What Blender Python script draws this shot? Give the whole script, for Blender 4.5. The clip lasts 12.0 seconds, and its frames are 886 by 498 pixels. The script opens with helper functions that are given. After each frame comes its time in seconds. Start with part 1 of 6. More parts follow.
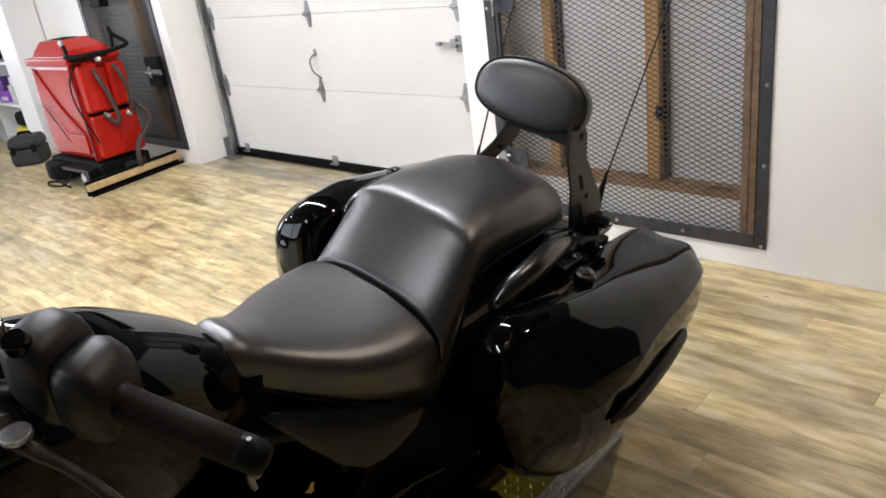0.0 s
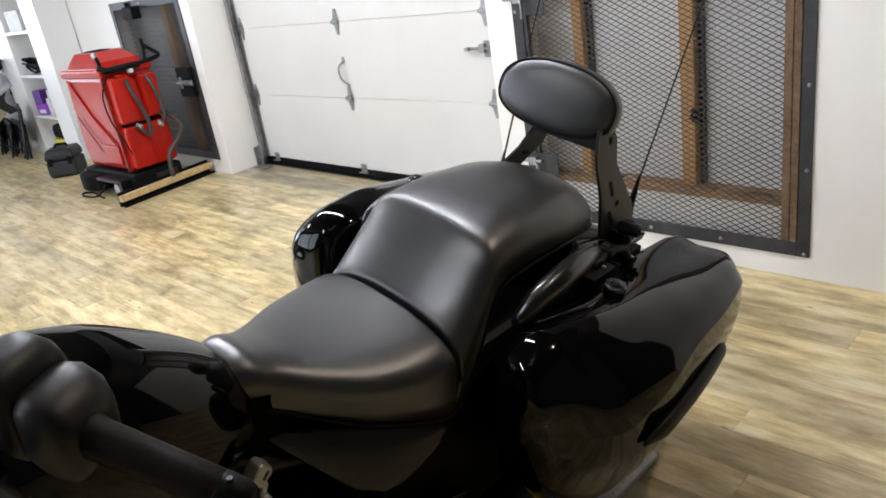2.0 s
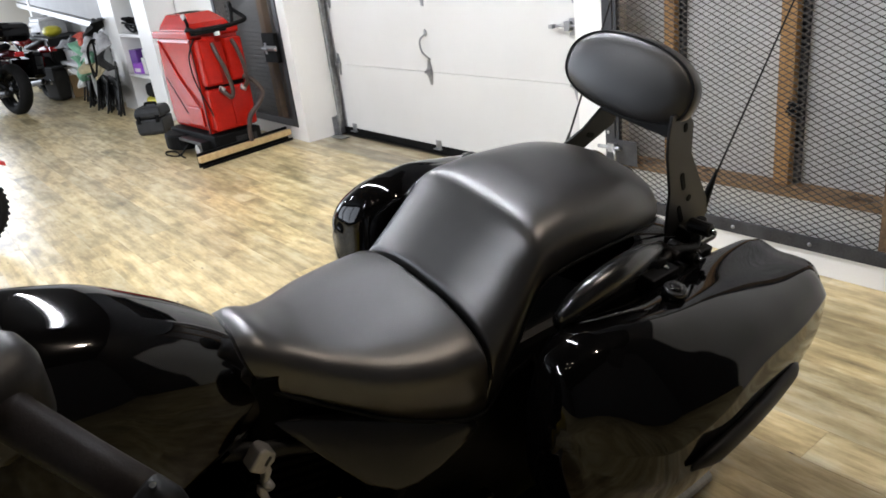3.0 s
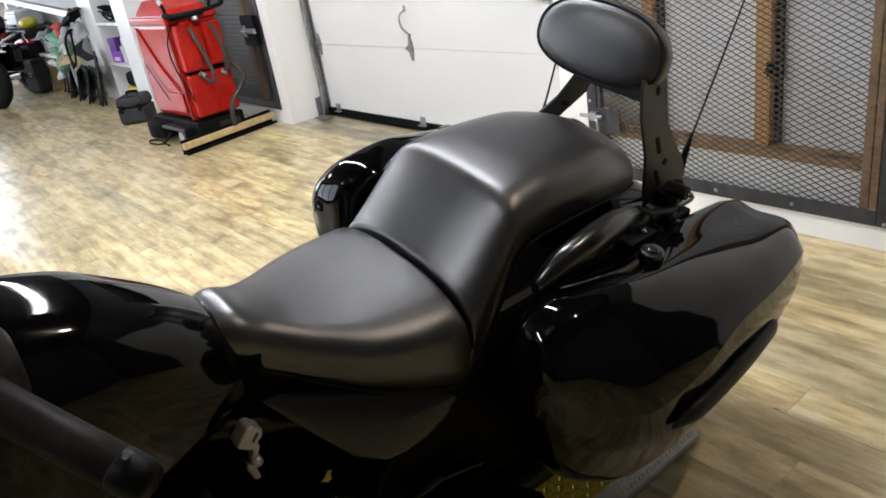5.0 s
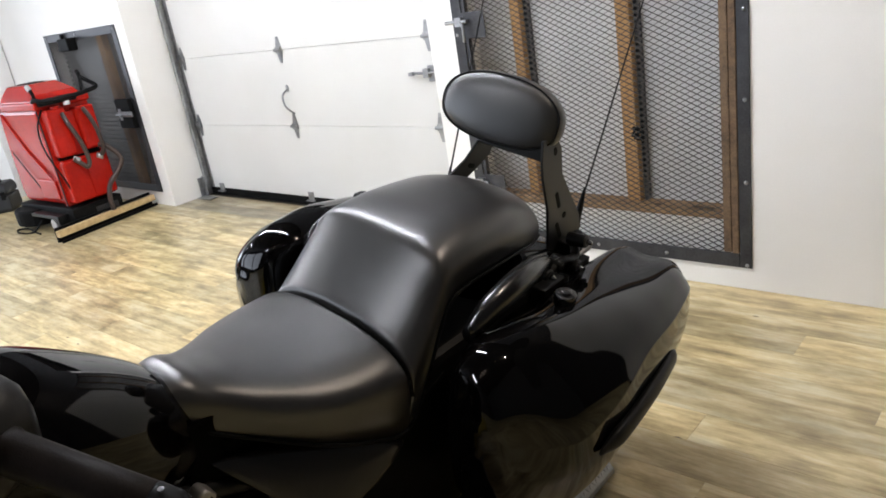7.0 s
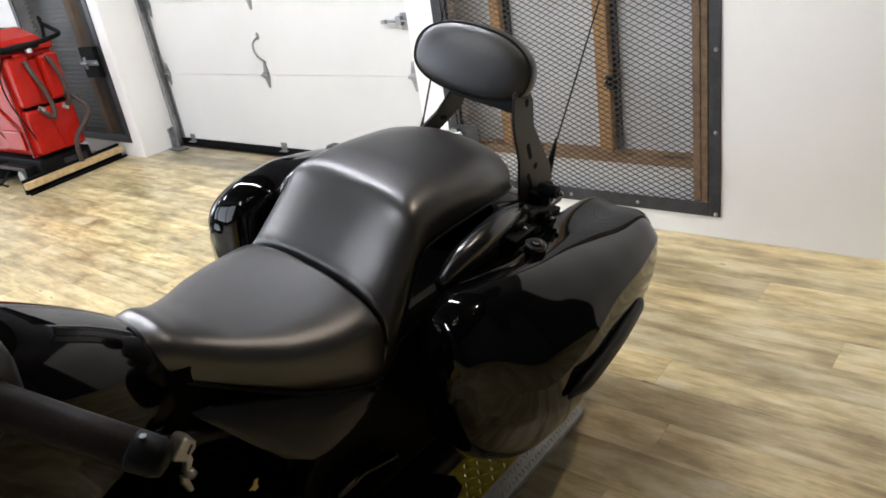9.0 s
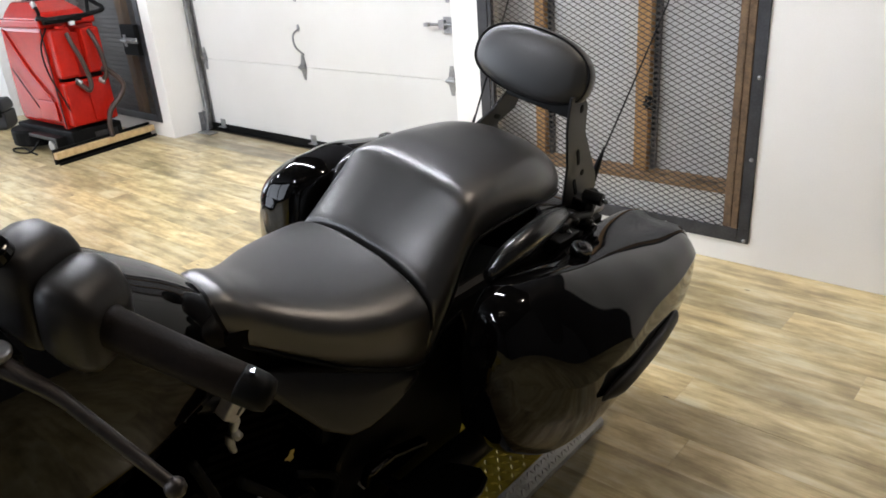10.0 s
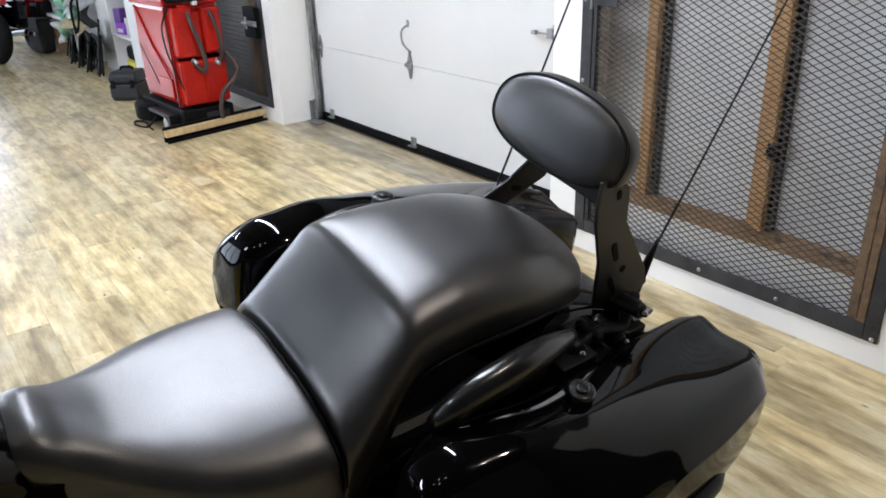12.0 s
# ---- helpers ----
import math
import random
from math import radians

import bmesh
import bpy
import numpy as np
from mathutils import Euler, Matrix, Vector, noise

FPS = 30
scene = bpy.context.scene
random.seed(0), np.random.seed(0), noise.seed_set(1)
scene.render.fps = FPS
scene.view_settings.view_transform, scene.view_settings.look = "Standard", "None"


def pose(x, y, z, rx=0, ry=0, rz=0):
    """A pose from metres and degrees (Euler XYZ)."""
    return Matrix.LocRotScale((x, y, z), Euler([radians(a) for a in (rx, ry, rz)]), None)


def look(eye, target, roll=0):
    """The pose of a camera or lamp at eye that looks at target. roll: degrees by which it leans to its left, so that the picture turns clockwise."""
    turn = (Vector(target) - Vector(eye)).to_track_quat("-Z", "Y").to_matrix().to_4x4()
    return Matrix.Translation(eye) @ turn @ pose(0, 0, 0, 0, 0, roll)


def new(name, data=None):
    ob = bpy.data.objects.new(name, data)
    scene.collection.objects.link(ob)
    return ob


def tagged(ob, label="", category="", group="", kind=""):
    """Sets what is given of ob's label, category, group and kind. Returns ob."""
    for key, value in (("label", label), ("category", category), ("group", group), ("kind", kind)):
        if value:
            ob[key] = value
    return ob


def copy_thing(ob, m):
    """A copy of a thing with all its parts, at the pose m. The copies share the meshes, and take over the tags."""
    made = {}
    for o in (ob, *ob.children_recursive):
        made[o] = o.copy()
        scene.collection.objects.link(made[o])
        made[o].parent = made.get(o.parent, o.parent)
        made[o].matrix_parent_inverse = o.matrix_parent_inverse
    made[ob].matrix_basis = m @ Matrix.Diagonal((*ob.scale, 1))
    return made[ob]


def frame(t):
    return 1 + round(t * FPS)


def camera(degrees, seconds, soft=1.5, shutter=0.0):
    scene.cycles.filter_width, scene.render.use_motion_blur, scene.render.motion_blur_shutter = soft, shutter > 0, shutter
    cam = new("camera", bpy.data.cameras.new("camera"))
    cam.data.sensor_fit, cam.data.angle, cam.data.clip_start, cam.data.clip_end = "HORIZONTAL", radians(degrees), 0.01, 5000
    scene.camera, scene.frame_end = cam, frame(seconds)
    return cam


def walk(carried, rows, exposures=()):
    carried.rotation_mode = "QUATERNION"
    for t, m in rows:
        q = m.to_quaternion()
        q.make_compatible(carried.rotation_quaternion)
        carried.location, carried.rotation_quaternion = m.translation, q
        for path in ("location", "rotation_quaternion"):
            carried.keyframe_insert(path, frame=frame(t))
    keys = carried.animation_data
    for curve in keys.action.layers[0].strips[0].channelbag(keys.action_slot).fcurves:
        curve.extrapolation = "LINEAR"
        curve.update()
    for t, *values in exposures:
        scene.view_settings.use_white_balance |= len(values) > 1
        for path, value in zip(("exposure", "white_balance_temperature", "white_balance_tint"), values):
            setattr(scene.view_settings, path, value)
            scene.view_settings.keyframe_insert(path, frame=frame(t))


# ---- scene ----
cam = camera(61.5, 12.0, soft=1.7)
PATH = [
    (0, (1.024, -2.909, 1.462), (-0.279, -1.603, 0.69), -7.9),
    (0.2, (1.021, -2.903, 1.463), (-0.267, -1.584, 0.688), -7.8),
    (0.5, (1.018, -2.892, 1.46), (-0.275, -1.568, 0.701), -7.8),
    (0.7, (1.016, -2.883, 1.461), (-0.267, -1.551, 0.702), -8.1),
    (1, (1.013, -2.88, 1.459), (-0.295, -1.549, 0.739), -7.9),
    (1.2, (1.012, -2.874, 1.464), (-0.298, -1.543, 0.747), -9.2),
    (1.5, (1.004, -2.868, 1.451), (-0.343, -1.563, 0.758), -9.2),
    (1.7, (1.002, -2.853, 1.444), (-0.344, -1.566, 0.716), -9.2),
    (2, (0.991, -2.835, 1.435), (-0.382, -1.584, 0.694), -9.2),
    (2.2, (0.981, -2.801, 1.436), (-0.373, -1.541, 0.675), -7.7),
    (2.5, (0.969, -2.733, 1.417), (-0.416, -1.494, 0.677), -8.1),
    (2.7, (0.963, -2.695, 1.421), (-0.453, -1.482, 0.699), -8.0),
    (3, (0.953, -2.704, 1.384), (-0.551, -1.627, 0.624), -7.3),
    (3.2, (0.963, -2.699, 1.387), (-0.543, -1.654, 0.595), -8.3),
    (4.8, (0.98, -2.702, 1.38), (-0.498, -1.642, 0.549), -8.7),
    (5, (0.982, -2.692, 1.376), (-0.497, -1.622, 0.559), -9.7),
    (5.2, (0.981, -2.693, 1.38), (-0.457, -1.58, 0.548), -9.5),
    (5.5, (0.991, -2.712, 1.376), (-0.476, -1.606, 0.586), -9.2),
    (5.7, (0.988, -2.733, 1.384), (-0.467, -1.618, 0.585), -8.2),
    (6, (0.992, -2.755, 1.384), (-0.445, -1.594, 0.619), -8.7),
    (6.2, (0.992, -2.79, 1.396), (-0.395, -1.583, 0.61), -9.0),
    (6.5, (1.0, -2.813, 1.396), (-0.328, -1.533, 0.623), -9.6),
    (6.7, (0.989, -2.828, 1.399), (-0.322, -1.514, 0.656), -9.8),
    (7, (0.984, -2.827, 1.39), (-0.305, -1.459, 0.705), -9.4),
    (7.2, (0.997, -2.841, 1.408), (-0.263, -1.451, 0.713), -10.6),
    (8.8, (0.996, -2.842, 1.396), (-0.255, -1.491, 0.614), -8.5),
    (9, (1.003, -2.837, 1.401), (-0.218, -1.48, 0.583), -9.3),
    (9.2, (0.987, -2.848, 1.393), (-0.253, -1.492, 0.604), -8.3),
    (9.5, (0.978, -2.881, 1.392), (-0.278, -1.531, 0.619), -6.3),
    (9.7, (0.976, -2.9, 1.389), (-0.278, -1.547, 0.617), -5.0),
    (10, (0.958, -2.93, 1.386), (-0.28, -1.572, 0.595), -4.3),
    (10.2, (0.963, -2.966, 1.378), (-0.257, -1.589, 0.592), -2.8),
    (10.5, (0.965, -2.977, 1.376), (-0.295, -1.668, 0.541), -4.8),
    (10.7, (0.961, -2.967, 1.391), (-0.341, -1.645, 0.644), -6.1),
    (11, (0.964, -2.865, 1.41), (-0.355, -1.569, 0.648), -8.2),
    (11.2, (0.963, -2.758, 1.431), (-0.4, -1.5, 0.685), -7.1),
    (11.5, (0.962, -2.61, 1.455), (-0.464, -1.448, 0.668), -3.1),
    (11.7, (0.927, -2.526, 1.45), (-0.514, -1.405, 0.631), -2.2),
    (12, (0.868, -2.386, 1.431), (-0.613, -1.314, 0.621), -2.2),
]
BALANCE = [(0, 0.07, 6450, 16), (2, 0.0, 6300, 14), (5.5, 0.06, 6300, 14), (7, 0.07, 6280, 14), (10.5, 0.13, 6300, 14), (12, 0.0, 5950, 14)]
walk(cam, [(t, look(eye, target, roll)) for t, eye, target, roll in PATH], BALANCE)

# ---------------------------------------------------------------- light
world = bpy.data.worlds.new("world")
scene.world = world
world.use_nodes = True
world.node_tree.nodes["Background"].inputs[0].default_value = (0.9, 0.95, 1.0, 1)
world.node_tree.nodes["Background"].inputs[1].default_value = 0.02
LAMP_GLOW = 960.0
PANEL_GLOW = 180.0
ROW = tuple((-0.85 - 1.36 * k, -1.32) for k in range(3))
STRIPS = ((-4.2, -3.3), (-0.4, -4.8), (-7.6, -3.4))
BULB_GLOW = 90.0
ROOM = (-13.6, 3.2, -6.2, 3.1)   # west, east, south, ceiling height
WINDOW = (-5.6, -1.0, 0.4, 2.7)  # end wall: south, north, sill, head
SHOPFRONT = (-8.0, -1.8, 0.3, 2.9)  # south wall: west, east, sill, head


def daylight(name, w, h, watts, m):
    lamp = bpy.data.lights.new(name, "AREA")
    lamp.shape, lamp.size, lamp.size_y, lamp.energy, lamp.color = "RECTANGLE", w, h, watts, (0.84, 0.92, 1.0)
    new(name, lamp).matrix_world = m


daylight("daylight", 2.2, 4.4, 265.0, pose(ROOM[0] - 0.16, (WINDOW[0] + WINDOW[1]) / 2, (WINDOW[2] + WINDOW[3]) / 2, 0, -90, 0))
daylight("daylight", 6.0, 2.5, 200.0, pose((SHOPFRONT[0] + SHOPFRONT[1]) / 2, ROOM[2] - 0.16, (SHOPFRONT[2] + SHOPFRONT[3]) / 2, 90, 0, 0))

# ---------------------------------------------------------------- materials


def material(name, colour, rough=0.5, metal=0.0, spec=0.5, coat=0.0):
    m = bpy.data.materials.new(name)
    m.use_nodes = True
    b = m.node_tree.nodes["Principled BSDF"]
    b.inputs["Base Color"].default_value = (*colour, 1)
    b.inputs["Roughness"].default_value = rough
    b.inputs["Metallic"].default_value = metal
    b.inputs["Specular IOR Level"].default_value = spec
    b.inputs["Coat Weight"].default_value = coat
    b.inputs["Coat Roughness"].default_value = 0.03
    return m


class Nodes:
    """Short hand for wiring one material's nodes."""

    def __init__(self, m):
        self.t = m.node_tree
        self.b = self.t.nodes["Principled BSDF"]

    def add(self, kind, **sets):
        n = self.t.nodes.new(kind)
        for k, v in sets.items():
            if k in n.inputs:
                n.inputs[k].default_value = v
        return n

    def link(self, a, b):
        self.t.links.new(a, b)

    def coords(self, scale=(1, 1, 1), source="Object"):
        c = self.t.nodes.new("ShaderNodeTexCoord")
        m = self.t.nodes.new("ShaderNodeMapping")
        m.inputs["Scale"].default_value = scale
        self.link(c.outputs[source], m.inputs["Vector"])
        return m.outputs["Vector"]

    def noise(self, vec, scale, detail=4.0, rough=0.55):
        n = self.add("ShaderNodeTexNoise", Scale=scale, Detail=detail, Roughness=rough)
        self.link(vec, n.inputs["Vector"])
        return n.outputs["Fac"]

    def ramp(self, fac, stops):
        r = self.t.nodes.new("ShaderNodeValToRGB")
        while len(r.color_ramp.elements) < len(stops):
            r.color_ramp.elements.new(0.5)
        for e, (p, c) in zip(r.color_ramp.elements, stops):
            e.position, e.color = p, (*c, 1) if len(c) == 3 else c
        self.link(fac, r.inputs["Fac"])
        return r.outputs["Color"]

    def mix(self, fac, a, b, mode="MIX"):
        n = self.t.nodes.new("ShaderNodeMix")
        n.data_type, n.blend_type = "RGBA", mode
        for value, slot in ((fac, 0), (a, 6), (b, 7)):
            if isinstance(value, (int, float)):
                n.inputs[slot].default_value = value
            elif isinstance(value, tuple):
                n.inputs[slot].default_value = (*value, 1)
            else:
                self.link(value, n.inputs[slot])
        return n.outputs[2]

    def bump(self, height, strength, distance=0.002):
        n = self.add("ShaderNodeBump", Strength=strength, Distance=distance)
        self.link(height, n.inputs["Height"])
        self.link(n.outputs["Normal"], self.b.inputs["Normal"])

    def rough(self, fac, low, high):
        n = self.add("ShaderNodeMapRange", **{"To Min": low, "To Max": high})
        self.link(fac, n.inputs["Value"])
        self.link(n.outputs["Result"], self.b.inputs["Roughness"])


def mottled(name, dark, light, scale=6.0, rough=(0.4, 0.6), metal=0.0, bump=0.1, fine=120.0, spec=0.5, coat=0.0, stretch=(1, 1, 1)):
    """A surface whose tone wanders at a coarse scale and is grained at a fine one."""
    m = material(name, light, rough[1], metal, spec, coat)
    n = Nodes(m)
    vec = n.coords(stretch)
    coarse, grain = n.noise(vec, scale), n.noise(vec, fine, 6.0)
    tone = n.ramp(n.mix(0.35, coarse, grain), [(0.3, dark), (0.7, light)])
    n.link(tone, n.b.inputs["Base Color"])
    n.rough(coarse, *rough)
    n.bump(grain, bump)
    return m


def floor_material(name, wear):
    m = material(name, (0.4, 0.33, 0.22), 0.4, 0, 1.0)
    n = Nodes(m)
    info = n.t.nodes.new("ShaderNodeObjectInfo")
    geo = n.t.nodes.new("ShaderNodeNewGeometry")
    which = n.add("ShaderNodeMath")
    which.operation = "ADD"
    n.link(info.outputs["Random"], which.inputs[0])
    n.link(geo.outputs["Random Per Island"], which.inputs[1])
    shift = n.t.nodes.new("ShaderNodeCombineXYZ")
    times = n.add("ShaderNodeMath")
    times.operation = "MULTIPLY"
    times.inputs[1].default_value = 37.0
    n.link(which.outputs[0], times.inputs[0])
    for k in range(3):
        n.link(times.outputs[0], shift.inputs[k])
    pos = n.t.nodes.new("ShaderNodeVectorMath")
    n.link(geo.outputs["Position"], pos.inputs[0])
    n.link(shift.outputs[0], pos.inputs[1])
    mp = n.t.nodes.new("ShaderNodeMapping")
    mp.inputs["Scale"].default_value = (1.5, 13.0, 1)
    n.link(pos.outputs[0], mp.inputs["Vector"])
    streak = n.noise(mp.outputs[0], 1.5, 5.0, 0.58)
    mp2 = n.t.nodes.new("ShaderNodeMapping")
    mp2.inputs["Scale"].default_value = (2.0, 60.0, 1)
    n.link(pos.outputs[0], mp2.inputs["Vector"])
    grain = n.noise(mp2.outputs[0], 3.0, 6.0, 0.65)
    mp3 = n.t.nodes.new("ShaderNodeMapping")
    mp3.inputs["Scale"].default_value = (2.6, 7.0, 1)
    n.link(pos.outputs[0], mp3.inputs["Vector"])
    blot = n.noise(mp3.outputs[0], 1.8, 5.0, 0.62)
    cloud = n.mix(0.5, streak, blot)
    base = n.ramp(cloud, [(0.33, (0.18, 0.125, 0.055)), (0.43, (0.39, 0.292, 0.137)), (0.51, (0.62, 0.495, 0.265)), (0.61, (0.79, 0.705, 0.50))])
    base = n.mix(0.2, base, n.ramp(grain, [(0.32, (0.12, 0.08, 0.04)), (0.68, (0.66, 0.54, 0.34))]))
    frac = n.add("ShaderNodeMath")
    frac.operation = "FRACT"
    n.link(which.outputs[0], frac.inputs[0])
    tint = n.ramp(frac.outputs[0], [(0.0, (0.75, 0.755, 0.76)), (0.2, (0.87, 0.885, 0.9)), (0.55, (1.0, 1.0, 0.98)), (1.0, (1.12, 1.11, 1.07))])
    base = n.mix(1.0, base, tint, "MULTIPLY")
    knots = n.t.nodes.new("ShaderNodeTexVoronoi")
    knots.inputs["Scale"].default_value = 1.7
    n.link(mp3.outputs[0], knots.inputs["Vector"])
    spot = n.ramp(knots.outputs["Distance"], [(0.02, (1, 1, 1)), (0.07, (0, 0, 0))])
    base = n.mix(spot, base, (0.07, 0.045, 0.025))
    mp4 = n.t.nodes.new("ShaderNodeMapping")
    mp4.inputs["Scale"].default_value = (1.1, 2.6, 1)
    n.link(geo.outputs["Position"], mp4.inputs["Vector"])
    scuff = n.noise(mp4.outputs[0], 1.4, 6.0, 0.66)
    base = n.mix(1.0, base, n.ramp(scuff, [(0.36, (0.66, 0.64, 0.58)), (0.5, (1.0, 1.0, 0.98)), (0.66, (1.1, 1.1, 1.1))]), "MULTIPLY")
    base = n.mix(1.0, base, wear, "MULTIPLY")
    n.link(base, n.b.inputs["Base Color"])
    n.rough(grain, 0.28, 0.46)
    n.b.inputs["Coat Weight"].default_value, n.b.inputs["Coat Roughness"].default_value = 0.3, 0.24
    n.bump(grain, 0.12, 0.001)
    return m


def leather_material(name, tone, rough, coat=0.1, spec=1.0):
    m = material(name, (tone, tone, tone * 1.02), rough[0], 0, spec, coat)
    m.node_tree.nodes["Principled BSDF"].inputs["Coat Roughness"].default_value = 0.37
    n = Nodes(m)
    vec = n.coords()
    v = n.t.nodes.new("ShaderNodeTexVoronoi")
    v.inputs["Scale"].default_value = 420.0
    n.link(vec, v.inputs["Vector"])
    wear = n.noise(vec, 13.0, 5.0, 0.6)
    fine = n.noise(vec, 900.0, 2.0)
    n.link(n.ramp(wear, [(0.3, (tone * 0.8, tone * 0.77, tone * 0.77)), (0.7, (tone * 1.3, tone * 1.18, tone * 1.13))]), n.b.inputs["Base Color"])
    n.rough(wear, *rough)
    crease = n.noise(vec, 38.0, 4.0, 0.6)
    n.bump(n.mix(0.55, n.mix(0.3, v.outputs["Distance"], fine), crease), 0.34, 0.0012)
    return m


def diamond_plate_material(name, colour, metal, rough):
    return mottled(name, tuple(c * 0.55 for c in colour), colour, 14.0, rough, metal, 0.1, 160.0)


M = {}
M["floor"] = floor_material("vinyl_plank", (1.0, 1.0, 0.95))
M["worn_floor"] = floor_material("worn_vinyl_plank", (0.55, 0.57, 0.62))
M["subfloor"] = mottled("dark_subfloor", (0.05, 0.04, 0.03), (0.09, 0.075, 0.06))
M["wall"] = mottled("white_wall_paint", (0.76, 0.745, 0.71), (0.83, 0.82, 0.79), 1.3, (0.45, 0.6), 0, 0.06, 180.0)
M["ceiling"] = mottled("dark_ceiling_paint", (0.025, 0.025, 0.026), (0.045, 0.045, 0.046), 2.0)
M["farwall"] = mottled("charcoal_wall_paint", (0.03, 0.03, 0.032), (0.05, 0.05, 0.053), 1.3, (0.6, 0.8))
M["door"] = mottled("garage_door_enamel", (0.57, 0.565, 0.54), (0.63, 0.625, 0.605), 1.5, (0.32, 0.45), 0, 0.05, 240.0)
M["galv"] = mottled("galvanised_steel", (0.2, 0.205, 0.21), (0.42, 0.425, 0.43), 22.0, (0.28, 0.5), 0.9, 0.08)
M["blackrubber"] = mottled("black_rubber", (0.003, 0.003, 0.003), (0.008, 0.008, 0.008), 20.0, (0.5, 0.7), spec=0.06)
M["steel"] = mottled("dark_mill_steel", (0.022, 0.022, 0.024), (0.075, 0.075, 0.08), 9.0, (0.38, 0.6), 0.7, 0.1)
M["rust"] = mottled("rusty_steel", (0.05, 0.03, 0.018), (0.21, 0.135, 0.075), 26.0, (0.6, 0.85), 0.25, 0.3)
M["mesh"] = mottled("expanded_metal", (0.04, 0.035, 0.03), (0.12, 0.105, 0.09), 5.0, (0.45, 0.65), 0.6, 0.1)
M["lumber"] = mottled("orange_lumber", (0.35, 0.17, 0.05), (0.6, 0.34, 0.13), 5.0, (0.55, 0.75), 0, 0.15, 60.0, stretch=(3, 3, 0.35))
M["rustwood"] = mottled("stained_brown_timber", (0.19, 0.105, 0.045), (0.42, 0.255, 0.125), 9.0, (0.55, 0.8), 0, 0.25, 70.0)
M["backing"] = mottled("grey_backing_board", (0.55, 0.545, 0.54), (0.74, 0.74, 0.74), 2.2, (0.4, 0.6))
M["darkback"] = mottled("grey_shutter_metal", (0.13, 0.13, 0.128), (0.27, 0.27, 0.265), 4.0, (0.35, 0.5), 0.4)
M["gloss"] = material("gloss_black_paint", (0.0015, 0.0013, 0.0013), 0.05, 0, 0.28, 0.0)
M["upright"] = mottled("powder_coated_steel", (0.011, 0.011, 0.011), (0.019, 0.019, 0.019), 24.0, (0.35, 0.45), 0.0, 0.08, 300.0, spec=0.4)
M["rail"] = mottled("polished_black_rail", (0.004, 0.004, 0.004), (0.008, 0.008, 0.008), 20.0, (0.2, 0.3), 0.0, 0.03, spec=0.7)
M["satin"] = mottled("satin_black_steel", (0.003, 0.003, 0.003), (0.007, 0.007, 0.007), 20.0, (0.32, 0.45), 0.0, 0.06, spec=0.22)
M["plastic"] = mottled("matte_black_plastic", (0.003, 0.003, 0.003), (0.007, 0.007, 0.007), 16.0, (0.4, 0.55), 0, 0.1, 400.0, spec=0.22)
M["seat"] = leather_material("black_seat_vinyl", 0.014, (0.29, 0.41), 0.0, 1.0)
M["pad"] = leather_material("black_backrest_vinyl", 0.006, (0.38, 0.48), 0.3)
M["grip"] = mottled("rubber_grip", (0.009, 0.0075, 0.007), (0.018, 0.0145, 0.013), 20.0, (0.42, 0.54), 0, 0.16, 300.0, spec=0.07)
M["chrome"] = material("bright_chrome", (0.6, 0.61, 0.63), 0.16, 1.0)
M["engine"] = mottled("black_engine_casting", (0.0015, 0.0015, 0.0015), (0.0035, 0.0035, 0.0035), 30.0, (0.4, 0.6), 0.0, 0.15, spec=0.1)
M["tyre"] = mottled("tyre_rubber", (0.005, 0.005, 0.005), (0.013, 0.013, 0.013), 18.0, (0.6, 0.8), 0, 0.2, spec=0.12)
M["yellow"] = diamond_plate_material("yellow_plate_paint", (0.64, 0.46, 0.03), 0.0, (0.3, 0.5))
M["silverplate"] = diamond_plate_material("bare_aluminium_plate", (0.58, 0.58, 0.57), 0.85, (0.22, 0.4))
M["tag"] = material("yellow_tag", (0.8, 0.62, 0.2), 0.5)
M["red"] = mottled("red_polyethylene", (0.29, 0.007, 0.003), (0.42, 0.013, 0.006), 5.0, (0.16, 0.28), 0, 0.08, 40.0, spec=0.2)
M["hose"] = mottled("ribbed_grey_hose", (0.02, 0.012, 0.009), (0.055, 0.034, 0.026), 25.0, (0.4, 0.6))
M["wood"] = mottled("pale_wood", (0.4, 0.27, 0.12), (0.62, 0.47, 0.25), 6.0, (0.45, 0.65), 0, 0.15, 70.0, stretch=(0.4, 4, 4))
M["white"] = mottled("white_melamine", (0.74, 0.74, 0.73), (0.8, 0.8, 0.79), 3.0, (0.3, 0.45))
M["yellowplastic"] = material("yellow_plastic", (0.62, 0.56, 0.04), 0.4)
M["purple"] = material("purple_carton", (0.12, 0.04, 0.25), 0.5)
M["paper"] = mottled("grey_white_paper", (0.5, 0.5, 0.5), (0.75, 0.75, 0.74), 12.0)
M["green"] = mottled("green_printed_cloth", (0.1, 0.35, 0.2), (0.35, 0.6, 0.45), 16.0)
M["card"] = mottled("brown_cardboard", (0.3, 0.19, 0.09), (0.42, 0.29, 0.15), 7.0, (0.7, 0.85))
M["redpaint"] = material("red_gloss_paint", (0.45, 0.012, 0.012), 0.12, 0, 0.5, 1.0)
M["lampwhite"] = material("lamp_housing", (0.8, 0.8, 0.8), 0.4)


def glow(name, colour, strength):
    m = material(name, (0.9, 0.9, 0.9), 0.5)
    b = m.node_tree.nodes["Principled BSDF"]
    b.inputs["Emission Color"].default_value = (*colour, 1)
    b.inputs["Emission Strength"].default_value = strength
    return m


